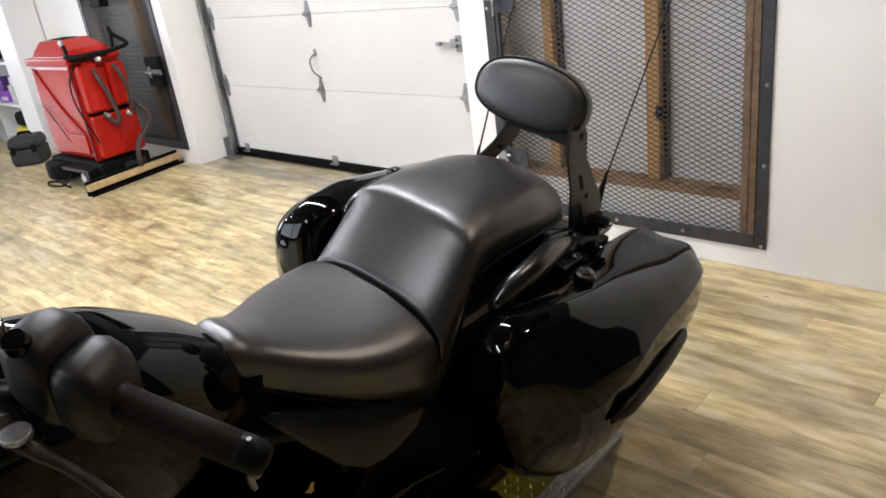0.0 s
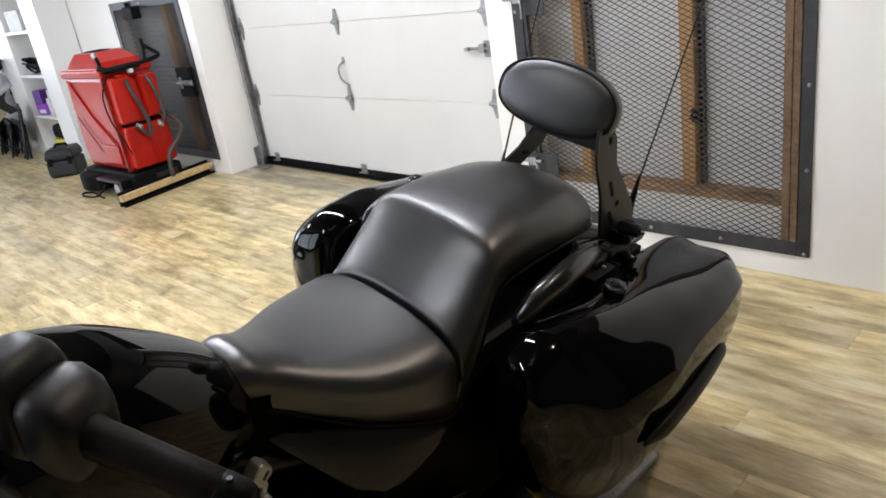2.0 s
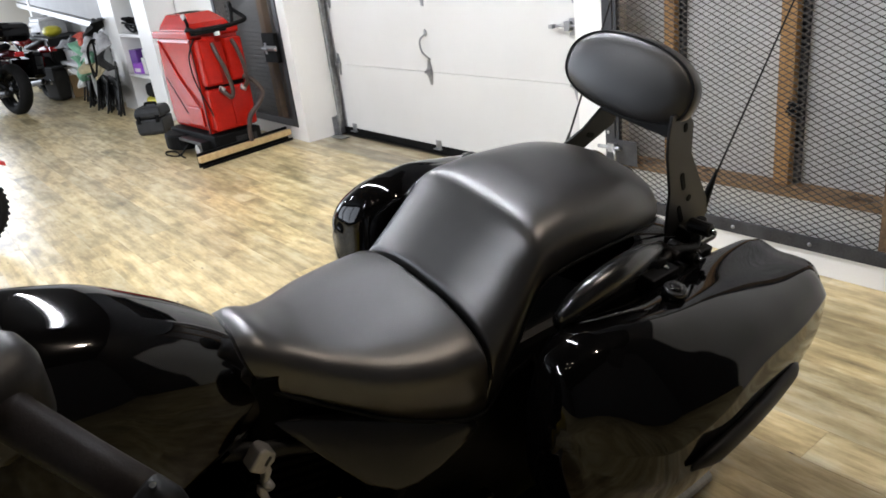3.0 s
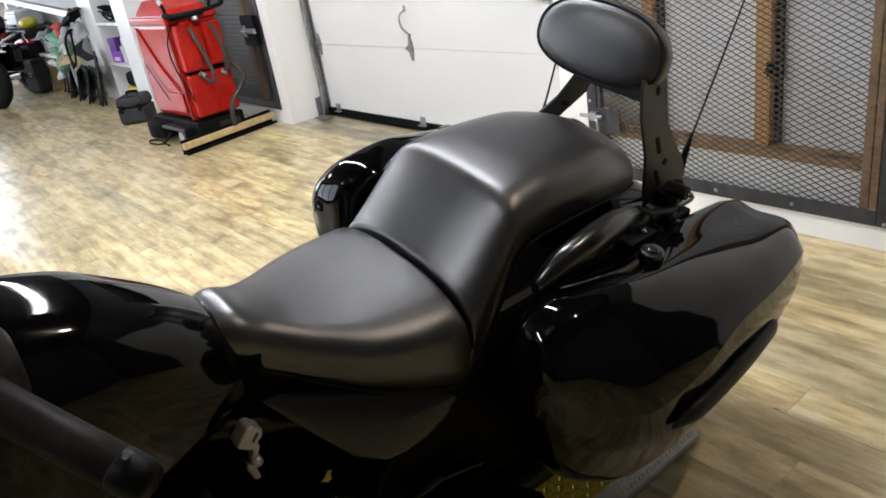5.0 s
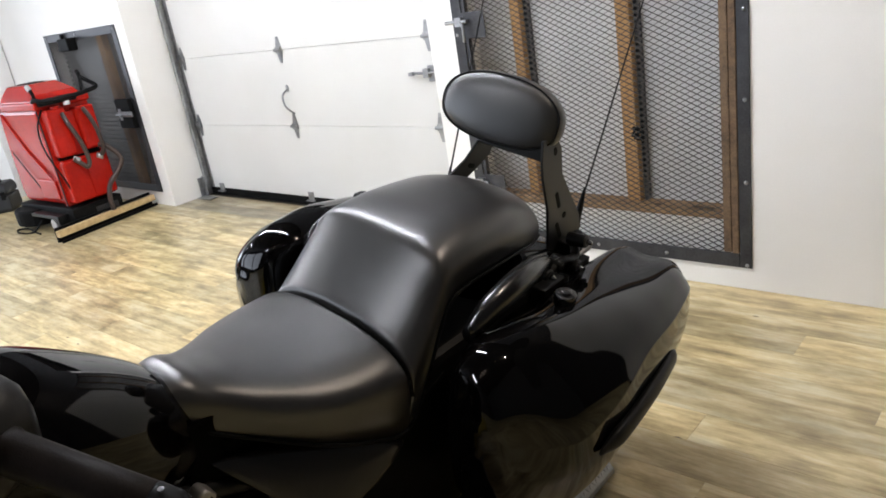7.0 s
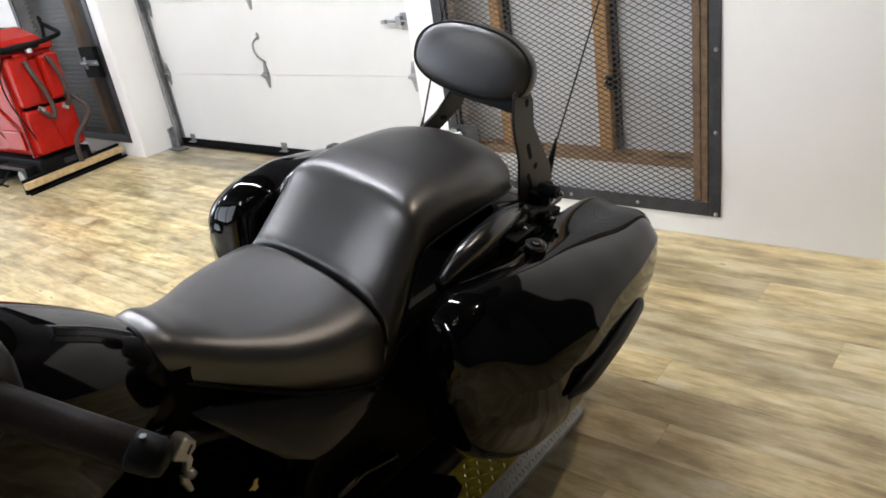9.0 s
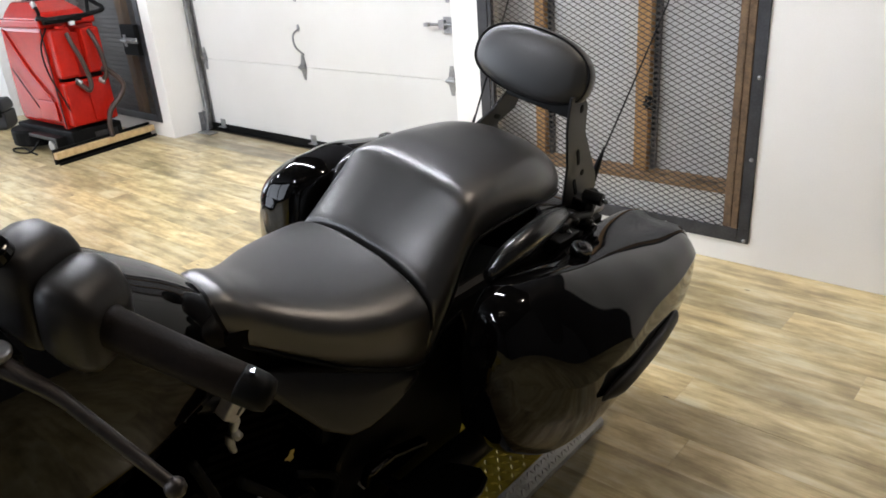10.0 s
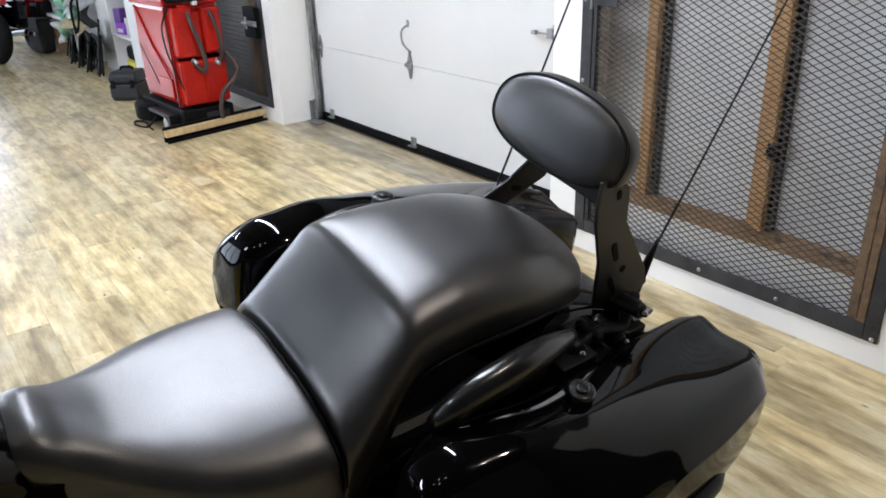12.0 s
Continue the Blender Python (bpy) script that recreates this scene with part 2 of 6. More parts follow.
M["tube"] = glow("lamp_globe", (1.0, 0.85, 0.66), LAMP_GLOW)
M["panel"] = glow("strip_diffuser", (0.935, 0.962, 0.98), PANEL_GLOW)
M["bulb"] = glow("lamp_bulb", (1.0, 0.84, 0.64), BULB_GLOW)

# ---------------------------------------------------------------- mesh helpers


def thing(name, m=None, label="", category="", group="", kind=""):
    e = new(name)
    e.empty_display_size = 0.1
    if m is not None:
        e.matrix_world = m
    return tagged(e, label, category, group, kind)


def part(name, bm, mat, parent=None, label="", smooth=False, m=None, sub=0, bevel=0.0):
    """Links a bmesh as one mesh object under a thing or a part."""
    me = bpy.data.meshes.new(name)
    bmesh.ops.recalc_face_normals(bm, faces=bm.faces)
    bm.to_mesh(me)
    bm.free()
    for mt in mat if isinstance(mat, (list, tuple)) else (mat,):
        me.materials.append(mt)
    if smooth:
        me.polygons.foreach_set("use_smooth", [True] * len(me.polygons))
    ob = new(name, me)
    if parent is not None:
        ob.parent = parent
    if m is not None:
        ob.matrix_basis = m
    if bevel:
        b = ob.modifiers.new("bevel", "BEVEL")
        b.width, b.segments, b.limit_method, b.angle_limit = bevel, 2, "ANGLE", radians(35)
    if sub:
        s = ob.modifiers.new("subdivision", "SUBSURF")
        s.levels = s.render_levels = sub
    return tagged(ob, label)


def box(bm, x0, x1, y0, y1, z0, z1, mi=0):
    vs = [bm.verts.new((x, y, z)) for z in (z0, z1) for y in (y0, y1) for x in (x0, x1)]
    for f in ((0, 1, 3, 2), (4, 5, 7, 6), (0, 1, 5, 4), (2, 3, 7, 6), (0, 2, 6, 4), (1, 3, 7, 5)):
        bm.faces.new([vs[i] for i in f]).material_index = mi
    return vs


def boxes(*rows):
    bm = bmesh.new()
    for r in rows:
        box(bm, *r)
    return bm


def bar(bm, a, b, r, n=10, r2=None, cap=True):
    """A round bar from a to b."""
    a, b = Vector(a), Vector(b)
    ax = (b - a).normalized()
    side = ax.orthogonal().normalized()
    up = ax.cross(side)
    rings = []
    for p, rad in ((a, r), (b, r if r2 is None else r2)):
        rings.append([bm.verts.new(p + rad * (math.cos(k * math.tau / n) * side + math.sin(k * math.tau / n) * up)) for k in range(n)])
    for k in range(n):
        bm.faces.new((rings[0][k], rings[0][(k + 1) % n], rings[1][(k + 1) % n], rings[1][k]))
    if cap:
        bm.faces.new(rings[0][::-1])
        bm.faces.new(rings[1])


def spline(points, steps=8):
    """Points of a smooth line through the given ones."""
    p = [Vector(q) for q in points]
    p = [2 * p[0] - p[1], *p, 2 * p[-1] - p[-2]]
    out = []
    for i in range(1, len(p) - 2):
        for k in range(steps):
            t = k / steps
            a, b, c, d = p[i - 1 : i + 3]
            out.append(0.5 * (2 * b + (c - a) * t + (2 * a - 5 * b + 4 * c - d) * t * t + (3 * b - a - 3 * c + d) * t ** 3))
    return [*out, p[-2]]


def tube(bm, points, radius, n=10, ribs=0.0):
    """A round tube along a line; radius: a number or one per point."""
    pts = [Vector(q) for q in points]
    rads = radius if isinstance(radius, (list, tuple)) else [radius] * len(pts)
    side = (pts[1] - pts[0]).orthogonal().normalized()
    rings = []
    for i, p in enumerate(pts):
        ax = (pts[min(i + 1, len(pts) - 1)] - pts[max(i - 1, 0)]).normalized()
        side = (side - side.dot(ax) * ax).normalized()
        up = ax.cross(side)
        r = rads[i] * (1 + ribs * (i % 2))
        rings.append([bm.verts.new(p + r * (math.cos(k * math.tau / n) * side + math.sin(k * math.tau / n) * up)) for k in range(n)])
    for a, b in zip(rings, rings[1:]):
        for k in range(n):
            bm.faces.new((a[k], a[(k + 1) % n], b[(k + 1) % n], b[k]))
    bm.faces.new(rings[0][::-1])
    bm.faces.new(rings[-1])
    return bm


def loft(bm, rings, caps=True):
    rows = [[bm.verts.new(p) for p in ring] for ring in rings]
    n = len(rows[0])
    for a, b in zip(rows, rows[1:]):
        for k in range(n):
            bm.faces.new((a[k], a[(k + 1) % n], b[(k + 1) % n], b[k]))
    if caps:
        bm.faces.new(rows[0][::-1])
        bm.faces.new(rows[-1])
    return bm


def plate(bm, outline, thick, axis=0, at=0.0):
    """A flat plate: an outline of pairs in the two other axes, thick along the given axis."""
    def put(pair, d):
        q = list(pair)
        q.insert(axis, at + d)
        return bm.verts.new(q)
    a, b = [put(p, 0) for p in outline], [put(p, thick) for p in outline]
    bm.faces.new(a[::-1])
    bm.faces.new(b)
    for k in range(len(a)):
        j = (k + 1) % len(a)
        bm.faces.new((a[k], a[j], b[j], b[k]))
    return bm


def lathe(bm, profile, axis="x", n=48, centre=(0, 0, 0)):
    """A closed ring profile of (radius, along) pairs turned about an axis."""
    rings = []
    c = Vector(centre)
    for k in range(n):
        a = k * math.tau / n
        ring = []
        for r, s in profile:
            if axis == "x":
                q = Vector((s, r * math.cos(a), r * math.sin(a)))
            elif axis == "y":
                q = Vector((r * math.cos(a), s, r * math.sin(a)))
            else:
                q = Vector((r * math.cos(a), r * math.sin(a), s))
            ring.append(bm.verts.new(c + q))
        rings.append(ring)
    m = len(profile)
    for k in range(n):
        a, b = rings[k], rings[(k + 1) % n]
        for i in range(m):
            j = (i + 1) % m
            bm.faces.new((a[i], a[j], b[j], b[i]))
    return bm


def ball(bm, c, r, n=10, squash=(1, 1, 1)):
    g = bmesh.ops.create_uvsphere(bm, u_segments=n, v_segments=max(4, n // 2), radius=r)
    for v in g["verts"]:
        v.co = Vector((v.co.x * squash[0], v.co.y * squash[1], v.co.z * squash[2])) + Vector(c)


def keyed(keys, v):
    """Smooth values between rows (v, a, b, ...) of keys."""
    cols = list(zip(*keys))
    vs = cols[0]
    if v <= vs[0]:
        return [c[0] for c in cols[1:]]
    if v >= vs[-1]:
        return [c[-1] for c in cols[1:]]
    i = max(k for k in range(len(vs) - 1) if vs[k] <= v)
    t = (v - vs[i]) / (vs[i + 1] - vs[i])
    out = []
    for c in cols[1:]:
        def slope(k):
            if k <= 0 or k >= len(vs) - 1:
                return 0.0
            a = (c[k] - c[k - 1]) / (vs[k] - vs[k - 1])
            b = (c[k + 1] - c[k]) / (vs[k + 1] - vs[k])
            return 0.0 if a * b <= 0 else 2 * a * b / (a + b)
        h = vs[i + 1] - vs[i]
        m0, m1 = slope(i) * h, slope(i + 1) * h
        out.append((2 * t ** 3 - 3 * t * t + 1) * c[i] + (t ** 3 - 2 * t * t + t) * m0 + (3 * t * t - 2 * t ** 3) * c[i + 1] + (t ** 3 - t * t) * m1)
    return out


# ---------------------------------------------------------------- the large structure
WEST, EAST, SOUTH, HIGH = ROOM
WHITE_END = 1.55   # where white ends east of the gate; unseen charcoal beyond darkens reflections


def structure():
    w = boxes(
        (-0.0, WHITE_END, 0, 0.3, 0, 1.8),                  # right of the gate
        (-1.37, 0.0, 0, 0.3, 0, 0.1),
        (-1.54, -1.37, 0, 0.45, 0, 2.12),                   # pier
        (-4.62, -4.49, 0, 0.45, 0, 2.35),                   # pillar
        (-5.89, -4.62, 0, 0.3, 0, 0.11), (-5.89, -4.62, 0, 0.3, 1.42, 2.35),
        (-6.85, -5.89, 0, 0.3, 0, 2.35),
        (-8.02, -6.85, 0.02, 0.3, 0, 2.35),
        (WEST, -8.02, 0, 0.3, 0, HIGH),
        (-8.02, -4.49, 0.02, 0.45, 2.35, HIGH),
    )
    up = boxes((0.0, EAST, 0, 0.3, 1.8, HIGH), (WHITE_END, EAST, 0, 0.3, 0, 1.8), (-1.54, 0.0, 0, 0.45, 2.12, HIGH), (-4.49, -1.541, 0, 0.45, 2.35, HIGH))
    tagged(part("wall_north_upper", up, M["farwall"]), "unseen charcoal wall above and beside the white stretch", "wall", kind="structure")
    tagged(part("wall_north", w, M["wall"]), "white painted wall with door openings", "wall", kind="structure")
    tagged(part("wall_east", boxes((EAST, EAST + 0.2, SOUTH, 0.3, 0, HIGH)), M["farwall"]), "plain charcoal painted wall", "wall", kind="structure")
    x0, x1, z0, z1 = SHOPFRONT
    w = boxes((WEST, x0, SOUTH - 0.2, SOUTH, 0, HIGH), (x1, EAST, SOUTH - 0.2, SOUTH, 0, HIGH), (x0, x1, SOUTH - 0.2, SOUTH, 0, z0), (x0, x1, SOUTH - 0.2, SOUTH, z1, HIGH))
    tagged(part("wall_south", w, M["farwall"]), "charcoal painted wall with a wide window", "wall", kind="structure")
    win = thing("window_2", pose(0, SOUTH - 0.1, 0), "wide daylit shop window", "window", kind="structure")
    for k in range(4):
        xx = x0 + (x1 - x0 - 0.12) * k / 3
        part("mullion", boxes((xx, xx + 0.12, -0.04, 0.04, z0 + 0.051, z1 - 0.051)), M["satin"], win)
    part("sill", boxes((x0, x1, -0.08, 0.12, z0 + 0.001, z0 + 0.05)), M["satin"], win)
    part("head", boxes((x0, x1, -0.04, 0.04, z1 - 0.05, z1 - 0.001)), M["satin"], win)
    y0, y1, z0, z1 = WINDOW
    w = boxes((WEST - 0.2, WEST, SOUTH, y0, 0, HIGH), (WEST - 0.2, WEST, y1, 0.3, 0, HIGH), (WEST - 0.2, WEST, y0, y1, 0, z0), (WEST - 0.2, WEST, y0, y1, z1, HIGH))
    tagged(part("wall_west", w, M["wall"]), "white painted wall with a wide window", "wall", kind="structure")
    win = thing("window_1", pose(WEST - 0.1, 0, 0), "wide daylit window in the end wall", "window", kind="structure")
    for k in range(4):
        yy = y0 + (y1 - y0 - 0.05) * k / 3
        part("mullion", boxes((-0.03, 0.03, yy, yy + 0.05, z0 + 0.051, z1 - 0.051)), M["white"], win)
    part("sill", boxes((-0.08, 0.14, y0, y1, z0 + 0.001, z0 + 0.05)), M["white"], win)
    part("head", boxes((-0.03, 0.03, y0, y1, z1 - 0.05, z1 - 0.001)), M["white"], win)
    tagged(part("ceiling", boxes((WEST - 0.2, EAST + 0.2, SOUTH - 0.2, 0.5, HIGH, HIGH + 0.2)), M["ceiling"]), "plain dark ceiling", "ceiling", kind="structure")
    return tagged(part("floor", boxes((WEST, EAST, SOUTH, 0.5, -0.12, -0.012)), M["subfloor"]), "wood-look vinyl plank floor", "floor", kind="structure")


FLOOR = structure()


def wall_block():
    """The boxed-out part of the wall that holds the shelves."""
    t = 0.03
    x0, x1, y0 = -8.48, -6.86, -0.3
    left, right = -7.98, -7.27
    e = thing("shelf_unit", pose(0, 0, 0), "white built-in shelf unit with small goods on it", "shelf")
    part("side_panel", boxes((x0, left, y0, -0.002, 0, 2.3)), M["white"], e, bevel=0.003)
    part("side_panel", boxes((right, x1, y0, -0.002, 0, 2.3)), M["white"], e, bevel=0.003)
    part("back_panel", boxes((left + 0.002, right - 0.002, -0.03, -0.003, 0.0, 2.298)), M["white"], e)
    for z in (0.02, 0.40, 0.83, 1.27, 1.7, 2.2):
        part("shelf", boxes((left + 0.002, right - 0.002, y0 + 0.004, -0.032, z, z + t)), M["white"], e, bevel=0.002)
    return e


wall_block()

# ---------------------------------------------------------------- garage door


def garage_door():
    y = 0.34
    d = thing("garage_door", pose(-3.18, y, 0), "white sectional garage door with steel hinges, closed", "garage door", kind="structure")
    d.name = "door_1"
    sec = 0.515
    for k in range(4):
        z = 0.06 + k * sec
        part("panel", boxes((-1.32, 1.60, 0, 0.045, z + 0.001, z + sec - 0.001)), M["door"], d, bevel=0.002)
    part("bottom_seal", boxes((-1.32, 1.60, -0.005, 0.05, 0.004, 0.058)), M["blackrubber"], d, bevel=0.006)
    hinges = [(x, 0.06 + k * sec) for k in (1, 2, 3) for x in (0.0, -1.205, 1.33)]
    for x, z in hinges:
        bm = bmesh.new()
        plate(bm, [(x - 0.028, z + 0.012), (x - 0.01, z + 0.085), (x + 0.012, z + 0.085), (x + 0.028, z + 0.012), (x + 0.028, z - 0.012), (x + 0.012, z - 0.085), (x - 0.01, z - 0.085), (x - 0.028, z - 0.012)], -0.004, 1, -0.001)
        bar(bm, (x - 0.034, -0.016, z), (x + 0.034, -0.016, z), 0.011)
        box(bm, x - 0.024, x + 0.024, -0.016, -0.004, z - 0.02, z + 0.02)
        part("hinge", bm, M["galv"], d, "galvanised steel hinge")
    for x in (0.0, -1.12, 1.12):
        part("bracket", boxes((x - 0.04, x + 0.04, -0.03, -0.002, 0.035, 0.042), (x - 0.03, x + 0.03, -0.008, -0.002, 0.035, 0.1)), M["galv"], d, bevel=0.002)
    bm = bmesh.new()
    tube(bm, spline([(0.0, -0.004, 0.83), (-0.01, -0.045, 0.80), (-0.014, -0.05, 0.755), (-0.0, -0.045, 0.71), (0.02, -0.004, 0.66)], 6), 0.0065)
    ball(bm, (0, -0.006, 0.835), 0.016, 8, (1, 0.4, 1.6))
    part("handle", bm, M["galv"], d, "bent steel lift handle", True)
    bm = bmesh.new()
    box(bm, 1.30, 1.40, -0.014, -0.002, 0.84, 0.93)
    bar(bm, (1.19, -0.025, 0.89), (1.40, -0.025, 0.89), 0.008)
    box(bm, 1.28, 1.32, -0.036, -0.002, 0.865, 0.915)
    box(bm, 1.18, 1.21, -0.05, -0.02, 0.88, 0.9)
    part("slide_lock", bm, M["galv"], d, "galvanised slide lock", bevel=0.002)
    for s, xx in ((-1, -1.245),):
        bm = boxes((xx - 0.03, xx + 0.004, -0.062, -0.056, 0.06, 2.25), (xx - 0.03, xx - 0.025, -0.056, 0.0, 0.06, 2.25), (xx - 0.025, xx + 0.008, -0.006, 0.0, 0.06, 2.25))
        part("track", bm, M["galv"], d, "galvanised roller track")
    part("track_foot", boxes((-1.288, -1.282, -0.11, -0.0, 0.01, 0.16), (-1.281, -1.235, -0.075, -0.067, 0.01, 0.17), (-1.27, -1.1, -0.16, -0.08, 0.004, 0.014)), M["galv"], d, bevel=0.002)
    return d


garage_door()

# ---------------------------------------------------------------- expanded metal gates


def expanded_metal(x0, x1, z0, z1, y, lw, lh, strand, deep):
    """Diamond mesh of slit and stretched sheet."""
    verts, faces = [], []
    nx, nz = int((x1 - x0) / lw), int((z1 - z0) / lh)
    lw, lh = (x1 - x0) / nx, (z1 - z0) / nz
    h = strand / 2
    for j in range(nz * 2 + 1):
        zc = z0 + j * lh / 2
        prev = None
        off = 0 if j % 2 == 0 else lw / 2
        for i in range(nx * 2 + 1):
            x = x0 + i * lw / 2
            up = (i % 2 == 0)
            z = zc + (lh / 4 if up == (j % 2 == 0) else -lh / 4)
            yy = y + (0.5 if up else -0.5) * deep * 0.4
            k = len(verts)
            verts += [(x, yy - deep / 2, z - h), (x, yy - deep / 2, z + h), (x, yy + deep / 2, z + h * 1.4), (x, yy + deep / 2, z - h * 0.6)]
            if prev is not None:
                for a in range(4):
                    b = (a + 1) % 4
                    faces.append((prev + a, prev + b, k + b, k + a))
            prev = k
    return verts, faces


def pydata_part(name, verts, faces, mat, parent, label="", kind=""):
    me = bpy.data.meshes.new(name)
    me.from_pydata(verts, [], faces)
    me.materials.append(mat)
    ob = new(name, me)
    if parent is not None:
        ob.parent = parent
    return tagged(ob, label, kind=kind)


def rivet(parent, x, z, y=-0.009, r=0.009):
    bm = bmesh.new()
    ball(bm, (x, y, z), r, 10, (1, 0.55, 1))
    part("rivet", bm, M["galv"], parent, "domed steel bolt head", True)


def gate():
    g = thing("metal_gate", pose(0, 0, 0), "dark steel gate of expanded metal mesh, closed and bolted", "gate")
    part("outer_bar", boxes((-0.047, 0.0, -0.009, -0.001, 0.095, 2.12)), M["steel"], g, bevel=0.002)
    part("outer_bar", boxes((-1.37, -1.312, -0.009, -0.001, 0.095, 2.12)), M["steel"], g, bevel=0.002)
    part("outer_bar", boxes((-1.311, -0.048, -0.009, -0.001, 0.095, 0.155)), M["steel"], g, bevel=0.002)
    part("outer_bar", boxes((-1.311, -0.048, -0.009, -0.001, 2.06, 2.12)), M["steel"], g, bevel=0.002)
    part("hinge_post", boxes((-0.076, -0.049, -0.012, 0.02, 0.156, 2.058), (-0.112, -0.08, -0.006, 0.02, 0.156, 2.058)), M["rust"], g, "rust-brown steel angle", bevel=0.002)
    for k in range(13):
        z = 0.22 + k * 0.145
        part("weld", boxes((-0.086, -0.078, -0.016, -0.006, z, z + 0.035)), M["rust"], g, bevel=0.002)
    part("inner_bar", boxes((-1.31, -1.292, -0.004, 0.02, 0.156, 2.058)), M["steel"], g)
    v, f = expanded_metal(-1.29, -0.113, 0.157, 2.056, 0.004, 0.047, 0.0235, 0.003, 0.0035)
    pydata_part("mesh_panel", v, f, M["mesh"], g, "brown-grey expanded metal diamond mesh", "stuff")
    for z in (0.107, 0.457, 0.781, 1.11, 1.45, 1.79):
        rivet(g, -0.018, z)
        rivet(g, -1.352, z)
    for x in (-0.36, -0.69, -1.02):
        rivet(g, x, 0.122)
    for z in (1.15, 0.37):
        part("latch_plate", boxes((-1.31, -1.18, -0.014, -0.01, z - 0.06, z + 0.06)), M["steel"], g, bevel=0.002)
        bm = bmesh.new()
        bar(bm, (-1.4, -0.026, z + 0.02), (-1.27, -0.026, z + 0.02), 0.009)
        tube(bm, spline([(-1.31, -0.03, z + 0.02), (-1.285, -0.045, z + 0.0), (-1.283, -0.045, z - 0.05), (-1.29, -0.04, z - 0.07)], 5), 0.007)
        box(bm, -1.34, -1.3, -0.034, -0.014, z, z + 0.04)
        part("bolt_latch", bm, M["galv"], g, "galvanised barrel bolt")
    return g


gate()


def gate_recess():
    """Studs, sill and board behind the gate."""
    tagged(part("recess_board", boxes((-1.37, -0.0, 0.165, 0.2, 0.1, 2.12)), M["backing"]), "grey-white board behind the gate", "board", kind="structure")
    for x0, x1 in ((-0.585, -0.522), (-1.115, -1.065)):
        e = thing("stud", pose(0, 0, 0), "upright orange timber stud behind the mesh", "timber", "studs behind the gate")
        part("face", boxes((x0, x1, 0.10, 0.164, 0.306, 2.1)), M["lumber"], e, bevel=0.003)
        part("strip", boxes((x1 + 0.002, x1 + 0.024, 0.135, 0.164, 0.306, 2.1)), M["steel"], e, "perforated steel strip", bevel=0.002)
        bm = bmesh.new()
        for k in range(60):
            z = 0.38 + k * 0.028
            bar(bm, (x1 + 0.013, 0.128, z), (x1 + 0.013, 0.1345, z), 0.0085, 8)
        tagged(part("hole", bm, M["blackrubber"], e), kind="stuff")
    e = thing("sill_beam", pose(0, 0, 0), "dirty brown timber ledge over a white panel behind the mesh", "timber")
    part("beam", boxes((-1.366, -0.004, 0.045, 0.164, 0.276, 0.305)), M["rustwood"], e, bevel=0.004)
    part("base", boxes((-1.366, -0.004, 0.06, 0.164, 0.101, 0.275)), M["wall"], e, "white painted lower panel")
    rng = random.Random(8)
    for x in (-0.25, -0.2, -0.43, -0.9, -1.2):
        bm = bmesh.new()
        ball(bm, (x, 0.075 + rng.uniform(0, 0.03), 0.309), 0.014, 8, (rng.uniform(1, 2.2), 0.8, 0.4))
        part("dirt_clump", bm, M["rust"], e, "", True)
    w = thing("wire_tie", pose(-0.51, 0.098, 0.62), "knot of dark wire tied round the stud", "wire")
    for k in range(4):
        pts = [(rng.uniform(-0.03, 0.035), rng.uniform(-0.012, 0.0), rng.uniform(-0.03, 0.03)) for _ in range(6)]
        part("wire", tube(bmesh.new(), spline(pts, 5), 0.004, 6), M["blackrubber"], w, smooth=True)


gate_recess()


